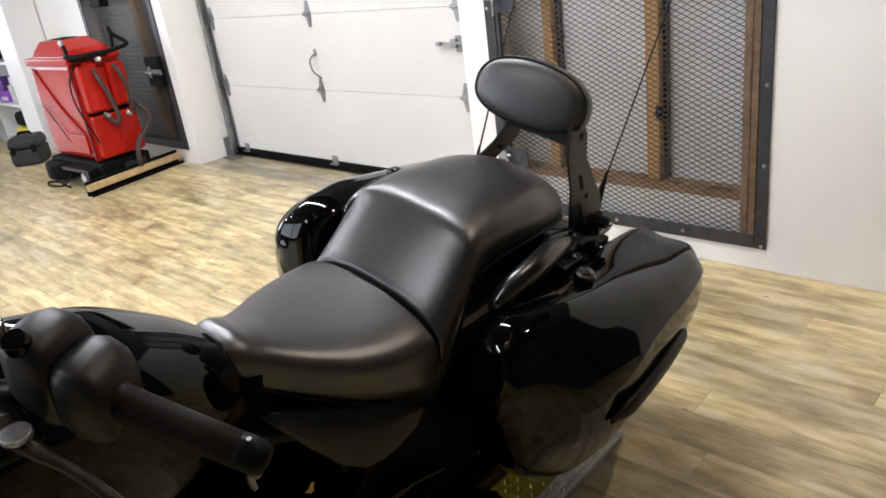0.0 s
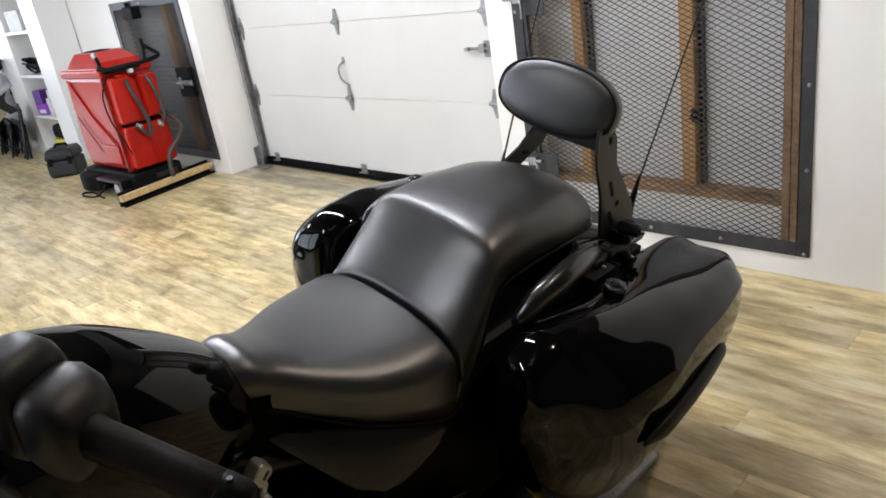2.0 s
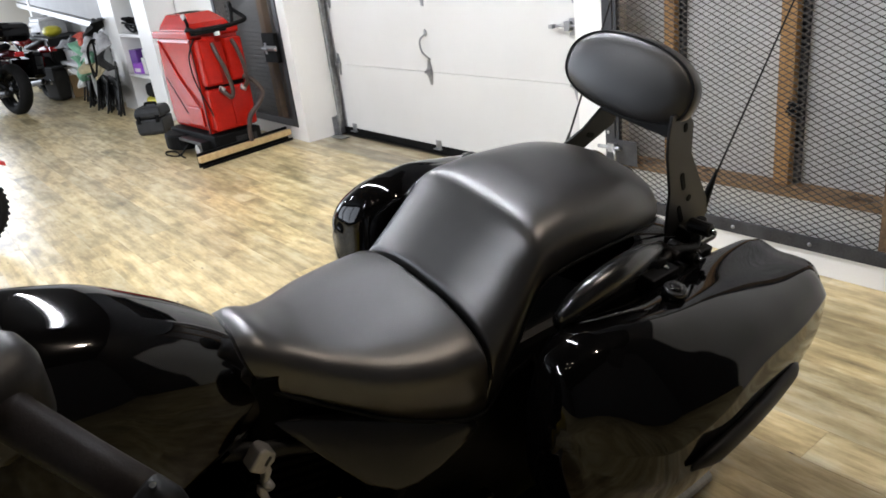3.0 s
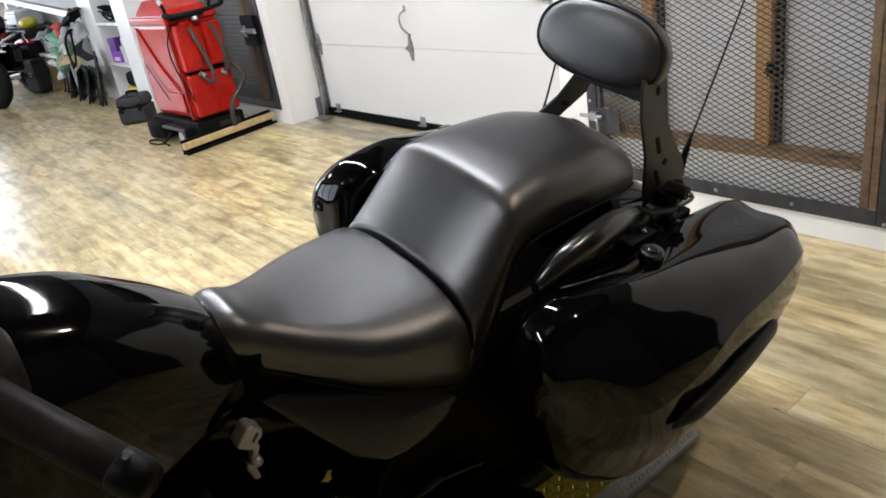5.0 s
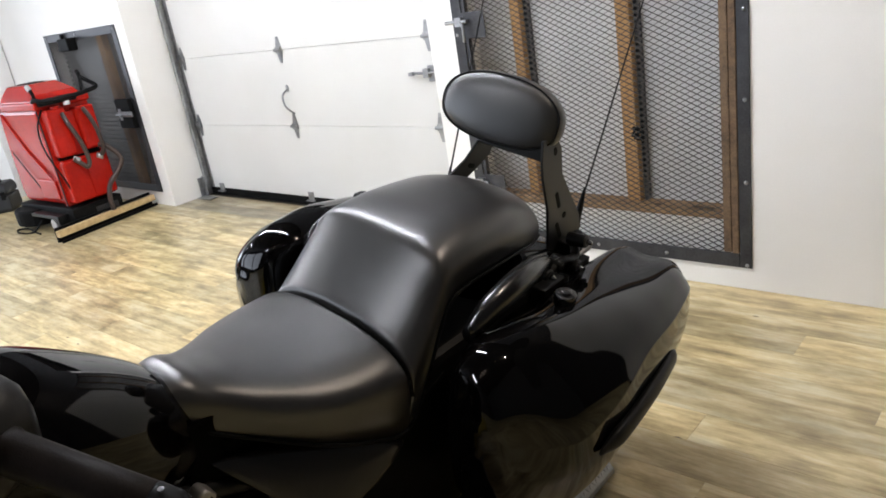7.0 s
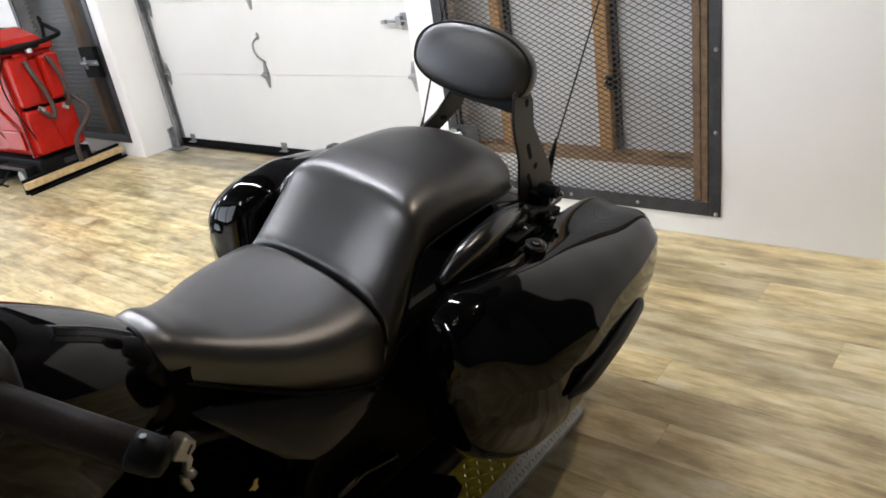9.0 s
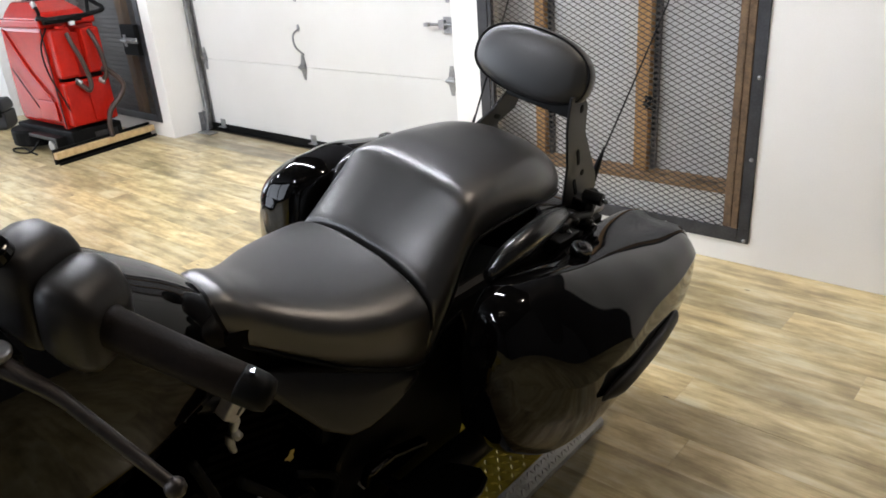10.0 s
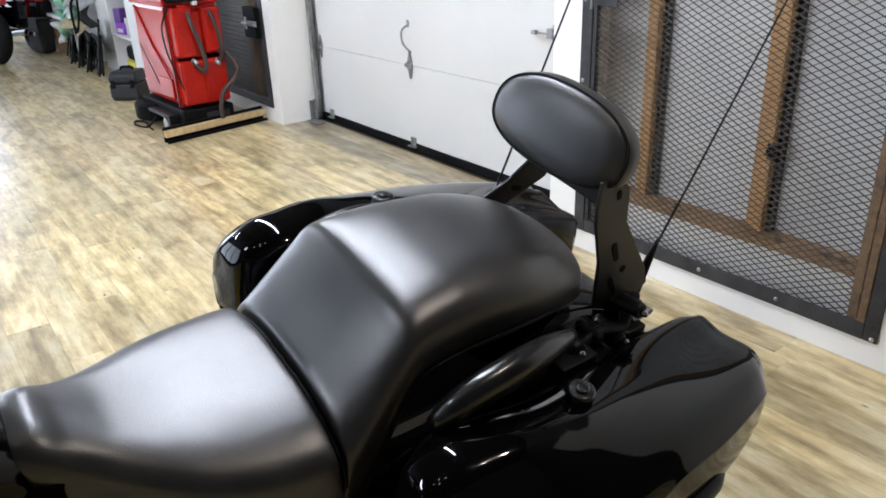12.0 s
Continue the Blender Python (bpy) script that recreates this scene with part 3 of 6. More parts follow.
def left_gate():
    x0, x1, z0, z1 = -5.89, -4.62, 0.112, 1.418
    g = thing("metal_gate", pose(0, 0, 0), "small dark steel mesh door beside the pillar, shut", "gate")
    for b in ((x0, x0 + 0.06, z0, z1), (x1 - 0.06, x1, z0, z1), (x0 + 0.061, x1 - 0.061, z0, z0 + 0.06), (x0 + 0.061, x1 - 0.061, z1 - 0.06, z1)):
        part("outer_bar", boxes((b[0], b[1], -0.009, -0.001, b[2], b[3])), M["steel"], g, bevel=0.002)
    v, f = expanded_metal(x0 + 0.062, x1 - 0.062, z0 + 0.062, z1 - 0.062, 0.004, 0.036, 0.018, 0.0018, 0.003)
    pydata_part("mesh_panel", v, f, M["mesh"], g, "dark expanded metal diamond mesh", "stuff")
    part("lock_box", boxes((x1 - 0.27, x1 - 0.05, -0.05, -0.01, 0.64, 0.87)), M["blackrubber"], g, "black lock box", bevel=0.006)
    bolt = part("bolt_latch", boxes((x1 - 0.23, x1 - 0.02, -0.066, -0.051, 0.735, 0.775), (x1 - 0.2, x1 - 0.16, -0.072, -0.0665, 0.71, 0.8)), M["galv"], g, "galvanised barrel bolt", bevel=0.003)
    bm = bmesh.new()
    bar(bm, (x1 - 0.24, -0.074, 0.755), (x1 - 0.0, -0.074, 0.755), 0.009)
    bar(bm, (x1 - 0.13, -0.074, 0.755), (x1 - 0.13, -0.105, 0.74), 0.007)
    part("rod", bm, M["galv"], bolt, "", True)
    part("closer", boxes((x0 + 0.42, x0 + 0.6, -0.09, -0.01, 1.275, 1.375)), M["blackrubber"], g, "black door closer", bevel=0.01)
    part("closer_arm", boxes((x0 + 0.26, x0 + 0.419, -0.03, -0.01, 1.28, 1.3), (x0 + 0.37, x0 + 0.4, -0.035, -0.011, 1.301, 1.41)), M["blackrubber"], g, bevel=0.003)
    for x in (x0 + 0.03, x0 + 0.6, x1 - 0.03):
        rivet(g, x, z1 - 0.025, r=0.011)
    back = tagged(part("recess_shutter", boxes((x0 - 0.002, x1, 0.13, 0.17, 0.11, 1.42), *[(x0 + 0.01, x1 - 0.01, 0.108, 0.129, 0.14 + k * 0.038, 0.16 + k * 0.038) for k in range(33)]), M["darkback"]), "dark ribbed shutter behind the mesh door", "shutter", kind="structure")
    e = thing("stud", pose(0, 0, 0), "dusky upright timber stud behind the mesh door", "timber")
    part("face", boxes((-5.08, -4.99, 0.05, 0.107, 0.115, 1.415)), M["rustwood"], e, bevel=0.003)
    return g


left_gate()

# ---------------------------------------------------------------- ceiling lights


def ceiling_light():
    e = thing("ceiling_light", pose(0, 0, HIGH), "unseen round white flood lamp added on the ceiling, lit", "light", "flood lamps")
    bm = bmesh.new()
    bar(bm, (0, 0, -0.055), (0, 0, -0.001), 0.05, 20, 0.06)
    part("housing", bm, M["lampwhite"], e, bevel=0.006)
    bm = bmesh.new()
    ball(bm, (0, 0, -0.09), 0.042, 20)
    part("globe", bm, M["tube"], e, "glowing lamp globe", True)
    return e


def strip_light():
    e = thing("strip_light", pose(0, 0, HIGH), "unseen long white ceiling strip light, lit", "light", "strip lights")
    part("housing", boxes((-0.07, 0.07, -0.65, 0.65, -0.05, -0.001)), M["lampwhite"], e, bevel=0.006)
    part("diffuser", boxes((-0.03, 0.03, -0.63, 0.63, -0.075, -0.051)), M["panel"], e, "glowing diffuser", bevel=0.01)
    return e


def bulb_light():
    e = thing("ceiling_light", pose(0, 0, HIGH), "small round ceiling lamp, lit", "light", "spot lamps")
    bm = bmesh.new()
    bar(bm, (0, 0, -0.12), (0, 0, -0.001), 0.035, 14)
    part("housing", bm, M["lampwhite"], e)
    bm = bmesh.new()
    ball(bm, (0, 0, -0.15), 0.022, 12)
    part("bulb", bm, M["bulb"], e, "glowing bulb", True)
    return e


# flood lamp out of view, added to brighten wall and floor by the gate
tl = ceiling_light()
tl.matrix_basis = pose(1.3, -0.85, HIGH)
lp = strip_light()
lp.matrix_basis = pose(*ROW[0], HIGH, 0, 0, 90)
for x, y in ROW[1:]:
    copy_thing(lp, pose(x, y, HIGH, 0, 0, 90))
# extra unseen strips, added as fill light for the alcove and the room
for x, y in STRIPS:
    copy_thing(lp, pose(x, y, HIGH))
bl = bulb_light()
bl.matrix_basis = pose(0.5, -2.9, HIGH)
for x, y in ((0.75, -2.6), (0.95, -3.1), (0.6, -3.4)):
    copy_thing(bl, pose(x, y, HIGH))

# ---------------------------------------------------------------- lift platform under the motorcycle


def lift():
    x0, x1, y0, y1, top = -0.60, 0.05, -4.0, -1.30, 0.06
    e = thing("lift_platform", pose(0, 0, 0), "low lift platform of yellow and bare diamond plate", "lift")
    xe = x1 - 0.022
    part("deck", boxes((x0, xe, y0, y1, 0.003, top)), M["yellow"], e, "yellow painted diamond plate", bevel=0.003)
    bm = bmesh.new()
    plate(bm, [(xe + 0.001, 0.003), (x1 + 0.012, 0.003), (x1 + 0.012, 0.02), (xe + 0.001, top - 0.001)], y1 - y0, 1, y0)
    part("edge", bm, M["silverplate"], e, "bare aluminium diamond plate edge", bevel=0.002)
    slope = (0.02 - top) / (x1 + 0.012 - xe)
    for name, a, b, mat in (("deck_tread", -0.2, xe - 0.002, M["yellow"]), ("edge_tread", xe + 0.003, x1 + 0.010, M["silverplate"])):
        verts, faces = [], []
        pitch = 0.027 if name == "deck_tread" else 0.016
        size = pitch * 0.46
        ny, nx = int((y1 - y0) / pitch), max(2, int((b - a) / pitch * 1.2))
        for i in range(nx):
            for j in range(ny):
                cx, cy = a + (i + 0.5) * (b - a) / nx, y0 + (j + 0.5) * pitch
                s = 1 if (i + j) % 2 else -1
                lx, ly = size * 0.707, size * 0.707 * s
                wx, wy = -0.34 * size * 0.707 * s, 0.34 * size * 0.707
                k = len(verts)
                corners = ((cx - lx, cy - ly, 0), (cx + wx, cy + wy, 0), (cx + lx, cy + ly, 0), (cx - wx, cy - wy, 0), (cx, cy, 0.005))
                verts += [(x, y, top + h + (slope * (x - xe) if name == "edge_tread" else 0)) for x, y, h in corners]
                faces += [(k, k + 1, k + 4), (k + 1, k + 2, k + 4), (k + 2, k + 3, k + 4), (k + 3, k, k + 4)]
        pydata_part(name, verts, faces, mat, e, kind="stuff")
    return e


lift()

# ---------------------------------------------------------------- the motorcycle
# its own axes: u to its left, v to its rear, w up along its leaning middle plane
BIKE = thing("motorcycle", pose(-0.297, 0, 0.06, 0, 14, 0), "gloss black touring motorcycle with saddlebags leaning on its stand", "motorcycle")


def superring(v, hw, wt, wb, n, mexp, dish=0.0, count=40, tuck=0.0, crown=0.0):
    ring = []
    for k in range(count):
        a = math.pi * k / (count - 1)
        c, s = math.cos(a), math.sin(a)
        u = hw * math.copysign(abs(c) ** (2 / n), c)
        h = abs(s) ** (2 / mexp)
        q = u / hw if hw else 0
        w = wb + (wt - wb) * h - dish * (1 - q * q) ** 2 * h - crown * abs(q) ** 1.5 * h
        ring.append((u * (1 - tuck * (1 - h)), v, w))
    return ring


def seat():
    #        v      half   top    bottom  n    m   dish  crown
    keys = [(-2.405, 0.050, 0.826, 0.808, 2.4, 2.4, 0.000, 0.000),
            (-2.392, 0.068, 0.844, 0.783, 2.6, 2.6, 0.000, 0.000),
            (-2.365, 0.084, 0.848, 0.753, 2.8, 2.8, 0.000, 0.006),
            (-2.320, 0.100, 0.829, 0.720, 3.0, 3.2, 0.002, 0.014),
            (-2.260, 0.138, 0.807, 0.688, 3.6, 4.0, 0.004, 0.022),
            (-2.180, 0.184, 0.792, 0.648, 4.6, 5.2, 0.004, 0.030),
            (-2.090, 0.210, 0.784, 0.608, 5.2, 6.0, 0.003, 0.034),
            (-2.025, 0.216, 0.781, 0.583, 5.4, 6.2, 0.002, 0.034),
            (-2.010, 0.216, 0.777, 0.582, 5.4, 6.2, 0.000, 0.034),
            (-2.005, 0.214, 0.742, 0.580, 5.0, 4.6, 0.002, 0.040),
            (-2.001, 0.211, 0.706, 0.580, 4.8, 4.2, 0.003, 0.035),
            (-1.998, 0.213, 0.742, 0.582, 4.8, 4.2, 0.003, 0.035),
            (-1.993, 0.214, 0.784, 0.588, 4.9, 4.6, 0.003, 0.035),
            (-1.983, 0.213, 0.793, 0.592, 5.0, 4.8, 0.002, 0.034),
            (-1.970, 0.211, 0.806, 0.608, 5.0, 4.8, 0.001, 0.032),
            (-1.930, 0.202, 0.850, 0.672, 5.0, 4.8, 0.000, 0.026),
            (-1.895, 0.192, 0.888, 0.738, 5.0, 4.7, 0.000, 0.020),
            (-1.878, 0.188, 0.904, 0.765, 4.8, 4.5, 0.000, 0.010),
            (-1.862, 0.185, 0.913, 0.783, 4.5, 4.2, 0.000, 0.008),
            (-1.835, 0.182, 0.918, 0.797, 4.2, 3.8, 0.000, 0.006),
            (-1.760, 0.180, 0.925, 0.803, 3.8, 3.4, 0.000, 0.006),
            (-1.640, 0.175, 0.921, 0.798, 3.4, 3.0, 0.000, 0.006),
            (-1.540, 0.160, 0.898, 0.783, 2.8, 2.5, 0.000, 0.000),
            (-1.460, 0.132, 0.856, 0.763, 2.5, 2.3, 0.000, 0.000),
            (-1.415, 0.100, 0.816, 0.753, 2.2, 2.2, 0.000, 0.000),
            (-1.400, 0.060, 0.781, 0.750, 2.0, 2.0, 0.000, 0.000)]
    vs = []
    for a, b in zip(keys, keys[1:]):
        n = 3 if b[0] - a[0] < 0.03 else 6
        vs += [a[0] + (b[0] - a[0]) * k / n for k in range(n)]
    vs.append(keys[-1][0])
    rings = []
    for v in vs:
        hw, wt, wb, n, m, dish, crown = keyed(keys, v)
        rings.append(superring(v, hw, wt, wb, n, m, dish, 64, 0.08, crown))
    bm = bmesh.new()
    loft(bm, rings)
    s = part("seat", bm, M["seat"], BIKE, "black vinyl two-up seat with a raised rear half", True)
    # piping along the lower edge
    for side in (-1, 1):
        bm = bmesh.new()
        line = []
        for v in vs[4:-6:2]:
            hw, wt, wb, n, m, dish, crown = keyed(keys, v)
            line.append((side * hw * 0.935, v, wb + 0.004))
        tube(bm, line, 0.004, 6)
        part("piping", bm, M["engine"], s, "", True)
    # dark tube sunk between the two halves, standing in for the crease's shade
    bm = bmesh.new()
    ring = superring(-1.9995, 0.2165, 0.764, 0.585, 4.8, 4.2, 0.003, 48, 0.08, 0.04)
    tube(bm, ring[5:-5], 0.0042, 8)
    part("seam", bm, M["engine"], s, "", True)


seat()


# rows: v, then (u, w) of inner top, top, shoulder, flank, lower flank, bottom, inner bottom, inner side
BAG = [
    (-1.972, 0.315, 0.64, 0.335, 0.645, 0.35, 0.631, 0.342, 0.595, 0.334, 0.575, 0.31, 0.572, 0.32, 0.577, 0.305, 0.6),
    (-1.962, 0.285, 0.685, 0.335, 0.692, 0.367, 0.659, 0.368, 0.6, 0.345, 0.54, 0.305, 0.518, 0.3, 0.518, 0.27, 0.59),
    (-1.935, 0.255, 0.725, 0.315, 0.738, 0.382, 0.685, 0.404, 0.545, 0.382, 0.465, 0.328, 0.428, 0.27, 0.436, 0.24, 0.58),
    (-1.87, 0.235, 0.74, 0.325, 0.768, 0.413, 0.701, 0.450, 0.51, 0.424, 0.405, 0.362, 0.34, 0.24, 0.342, 0.215, 0.56),
    (-1.78, 0.232, 0.722, 0.33, 0.776, 0.437, 0.703, 0.486, 0.50, 0.462, 0.385, 0.40, 0.302, 0.23, 0.295, 0.205, 0.54),
    (-1.66, 0.23, 0.7, 0.33, 0.757, 0.442, 0.684, 0.495, 0.525, 0.472, 0.388, 0.41, 0.287, 0.22, 0.28, 0.2, 0.53),
    (-1.52, 0.215, 0.684, 0.315, 0.731, 0.432, 0.684, 0.482, 0.54, 0.466, 0.395, 0.41, 0.287, 0.21, 0.28, 0.19, 0.52),
    (-1.38, 0.195, 0.668, 0.295, 0.702, 0.428, 0.662, 0.468, 0.525, 0.45, 0.4, 0.395, 0.30, 0.19, 0.295, 0.18, 0.51),
    (-1.24, 0.185, 0.647, 0.275, 0.668, 0.412, 0.634, 0.442, 0.515, 0.416, 0.415, 0.365, 0.35, 0.19, 0.345, 0.175, 0.5),
    (-1.14, 0.18, 0.628, 0.262, 0.643, 0.388, 0.612, 0.412, 0.515, 0.38, 0.435, 0.335, 0.385, 0.19, 0.38, 0.17, 0.5),
    (-1.095, 0.185, 0.616, 0.25, 0.628, 0.356, 0.598, 0.376, 0.51, 0.345, 0.455, 0.31, 0.42, 0.2, 0.415, 0.175, 0.5),
]


def bag_ring(v, side, steps=7):
    """One section of a bag: a domed lid down to a crease, then the flank and the inside."""
    row = keyed(BAG, v)
    inner, top, shoulder, flank, low, bottom, inbottom, inside = [Vector((row[2 * k], row[2 * k + 1])) for k in range(8)]
    t = max(0.0, min(1.0, (v + 1.95) / 0.12))
    t = t * t * (3 - 2 * t)
    top = top - Vector((0, 0.012)) * t
    low = low - Vector((0.006, 0)) * t
    bottom = bottom - Vector((0.012, 0)) * t
    tail = max(0.0, min(1.0, (v + 1.8) / 0.6))
    crease = flank.lerp(shoulder, 0.45 + 0.42 * tail) + Vector((0.018 - 0.006 * tail, 0)) * t
    along = crease - top
    mid = top.lerp(crease, 0.6) + Vector((-along.y, along.x)).normalized() * (0.018 + 0.01 * tail)
    mid = shoulder.lerp(mid, t) if v < -1.83 else mid
    p = [inner, top, mid, crease, flank, low, bottom, inbottom, inside]
    n = len(p)

    def curve(i, k, sharp):
        a, b, c, d = p[i - 1], p[i], p[(i + 1) % n], p[(i + 2) % n]
        if sharp and i == 2:
            d = 2 * c - b + (c - b - (b - a)) * 0.35
        if sharp and i == 3:
            a = 2 * b - c
        q = 0.5 * (2 * b + (c - a) * k + (2 * a - 5 * b + 4 * c - d) * k * k + (3 * b - a - 3 * c + d) * k ** 3)
        return q if i in (1, 2) else q.lerp(b.lerp(c, k), 0.25)
    out = []
    for i in range(n):
        for j in range(steps):
            k = j / steps
            if i == 2:
                k = 1 - (1 - k) ** 1.5
            if i == 3:
                k = k ** 1.5
            q = curve(i, k, False).lerp(curve(i, k, True), t)
            out.append((side * q.x, v, q.y))
    return out


def saddlebag(side):
    bm = bmesh.new()
    vs = [-1.972, -1.969, -1.966, -1.962, -1.956, -1.948, -1.938, -1.925, -1.91] + [-1.89 + 0.02 * k for k in range(38)] + [-1.115, -1.105, -1.095]
    loft(bm, [bag_ring(v, side, 9) for v in vs])
    bag = part("saddlebag", bm, M["gloss"], BIKE, "gloss black hard saddlebag", True)
    # guard strip on the outside
    bm = bmesh.new()
    pts = spline([(side * 0.490, -1.762, 0.535), (side * 0.496, -1.68, 0.542), (side * 0.484, -1.52, 0.54), (side * 0.462, -1.38, 0.528), (side * 0.446, -1.31, 0.514)], 6)
    rings = []
    for i, p in enumerate(pts):
        f = min(1, 0.25 + 4 * min(i, len(pts) - 1 - i) / len(pts))
        rings.append([(p.x + side * (0.006 + 0.015 * f * math.cos(a)), p.y, p.z + 0.026 * f * math.sin(a)) for a in [k * math.tau / 12 for k in range(12)]])
    loft(bm, rings)
    part("guard_strip", bm, M["plastic"], bag, "matte black guard strip", True)
    # latch cap
    bm = bmesh.new()
    bar(bm, (side * 0.288, -1.612, 0.68), (side * 0.295, -1.614, 0.752), 0.021, 20, 0.02)
    bar(bm, (side * 0.295, -1.614, 0.736), (side * 0.2965, -1.614, 0.757), 0.025, 20, 0.0235)
    bar(bm, (side * 0.2965, -1.614, 0.757), (side * 0.297, -1.614, 0.763), 0.013, 20, 0.012)
    part("latch_cap", bm, M["rail"], bag, "round black latch cap", True, bevel=0.003)
    return bag


saddlebag(1)
far_bag = saddlebag(-1)
far_bag.location, far_bag.rotation_euler = (-0.013, -0.015, 0.002), (-0.02, 0, 0)


def seat_bolster(side):
    """Tapered trim beside the rear seat."""
    bm = bmesh.new()
    pts = spline([(side * 0.232, -1.872, 0.755), (side * 0.238, -1.83, 0.783), (side * 0.238, -1.74, 0.80), (side * 0.226, -1.64, 0.797), (side * 0.205, -1.55, 0.774)], 6)
    rings = []
    n = len(pts)
    for i, p in enumerate(pts):
        f = max(0.25, math.sin(math.pi * (0.12 + 0.8 * i / (n - 1))) ** 0.7)
        rings.append([(p.x + side * 0.026 * f * math.cos(a), p.y, p.z + 0.034 * f * math.sin(a)) for a in [k * math.tau / 14 for k in range(14)]])
    loft(bm, rings)
    part("grab_rail", bm, M["rail"], BIKE, "satin black grab rail beside the seat", True)


for side in (1, -1):
    seat_bolster(side)


def backrest():
    bm = bmesh.new()
    # oval pad: front face domed, rear flat; tilted back
    outline = []
    for k in range(48):
        a = k * math.tau / 48
        c, s = math.cos(a), math.sin(a)
        x = 0.155 * math.copysign(abs(c) ** 0.86, c)
        z = (0.088 if s > 0 else 0.078) * math.copysign(abs(s) ** (0.9 if s > 0 else 0.75), s)
        outline.append((x, z))
    rings = []
    for d, f in ((-0.036, 0.02), (-0.035, 0.35), (-0.031, 0.7), (-0.024, 0.88), (-0.012, 0.975), (0.002, 1.0), (0.018, 1.0), (0.032, 0.96), (0.04, 0.88), (0.043, 0.75), (0.043, 0.02)):
        rings.append([(x * f, d, z * f) for x, z in outline])
    loft(bm, rings)
    m = pose(-0.034, -1.42, 1.030, -14, 5, 10)
    pad = part("backrest", bm, M["pad"], BIKE, "oval black padded backrest", True, m=m)
    bm = bmesh.new()
    tube(bm, [(x * 0.965, -0.0165, z * 0.965) for x, z in outline + outline[:1]], 0.0022, 6)
    part("piping", bm, M["plastic"], pad, "", True)
    for side in (1, -1):
        # upright plate with slots
        out = [(-1.44, 0.995), (-1.385, 0.995), (-1.355, 0.96), (-1.335, 0.885), (-1.275, 0.805), (-1.225, 0.74), (-1.20, 0.69), (-1.24, 0.66), (-1.36, 0.655), (-1.37, 0.72), (-1.385, 0.80), (-1.425, 0.90), (-1.435, 0.94)]
        if side < 0:
            out = [(-1.44, 0.995), (-1.37, 0.995), (-1.345, 0.94), (-1.37, 0.89), (-1.44, 0.862), (-1.50, 0.838), (-1.512, 0.79), (-1.50, 0.66), (-1.56, 0.66), (-1.56, 0.80), (-1.54, 0.878), (-1.47, 0.905), (-1.415, 0.945)]
        bm = bmesh.new()
        plate(bm, out, 0.007 * side, 0, 0.094 * side)
        up = part("upright", bm, M["upright"] if side > 0 else M["satin"], BIKE, "slotted satin black steel upright", bevel=0.0015)
        for v0, w0, v1, w1, r in ((-1.353, 0.835, -1.335, 0.798, 0.0062), (-1.304, 0.763, -1.303, 0.761, 0.008), (-1.335, 0.745, -1.312, 0.705, 0.0062), (-1.385, 0.962, -1.382, 0.952, 0.006)) if side > 0 else ((-1.455, 0.885, -1.44, 0.880, 0.006),):
            al = Vector((0, v1 - v0, w1 - w0)).normalized()
            ac = Vector((0, -al.z, al.y))
            loop = [Vector((0, v1, w1)) + r * (math.sin(t) * ac + math.cos(t) * al) for t in [math.pi * (-0.5 + k / 6) for k in range(7)]]
            loop += [Vector((0, v0, w0)) + r * (math.sin(t) * ac + math.cos(t) * al) for t in [math.pi * (0.5 + k / 6) for k in range(7)]]
            part("slot", plate(bmesh.new(), [(p.y, p.z) for p in loop], 0.0095 * side, 0, 0.0928 * side), M["blackrubber"], up)
    bm = bmesh.new()
    box(bm, -0.1, 0.1, -1.42, -1.38, 0.935, 0.99)
    part("cross_plate", bm, M["satin"], BIKE, bevel=0.004)


backrest()


def antenna(side):
    e = part("antenna_base", tube(bmesh.new(), [(side * 0.082, -1.208, 0.60), (side * 0.090, -1.21, 0.70), (side * 0.098, -1.213, 0.76), (side * 0.105, -1.216, 0.81)], [0.013, 0.011, 0.008, 0.003], 12), M["plastic"], BIKE, "tapered black antenna foot", True)
    part("antenna_rod", tube(bmesh.new(), [(side * 0.100, -1.214, 0.77), (side * 0.143, -1.228, 1.0), (side * 0.215, -1.25, 1.40)], [0.0026, 0.0022, 0.0015], 8), M["satin"], e, "thin black antenna rod", True)


antenna(1)


def far_antenna():
    e = part("antenna_base", tube(bmesh.new(), [(-0.185, -1.45, 0.68), (-0.195, -1.42, 0.755), (-0.206, -1.385, 0.83)], [0.012, 0.009, 0.003], 12), M["plastic"], BIKE, "tapered black antenna foot", True)
    part("antenna_rod", tube(bmesh.new(), [(-0.20, -1.40, 0.80), (-0.237, -1.285, 1.055), (-0.286, -1.13, 1.40)], [0.0026, 0.0022, 0.0015], 8), M["satin"], e, "thin black antenna rod", True)


far_antenna()


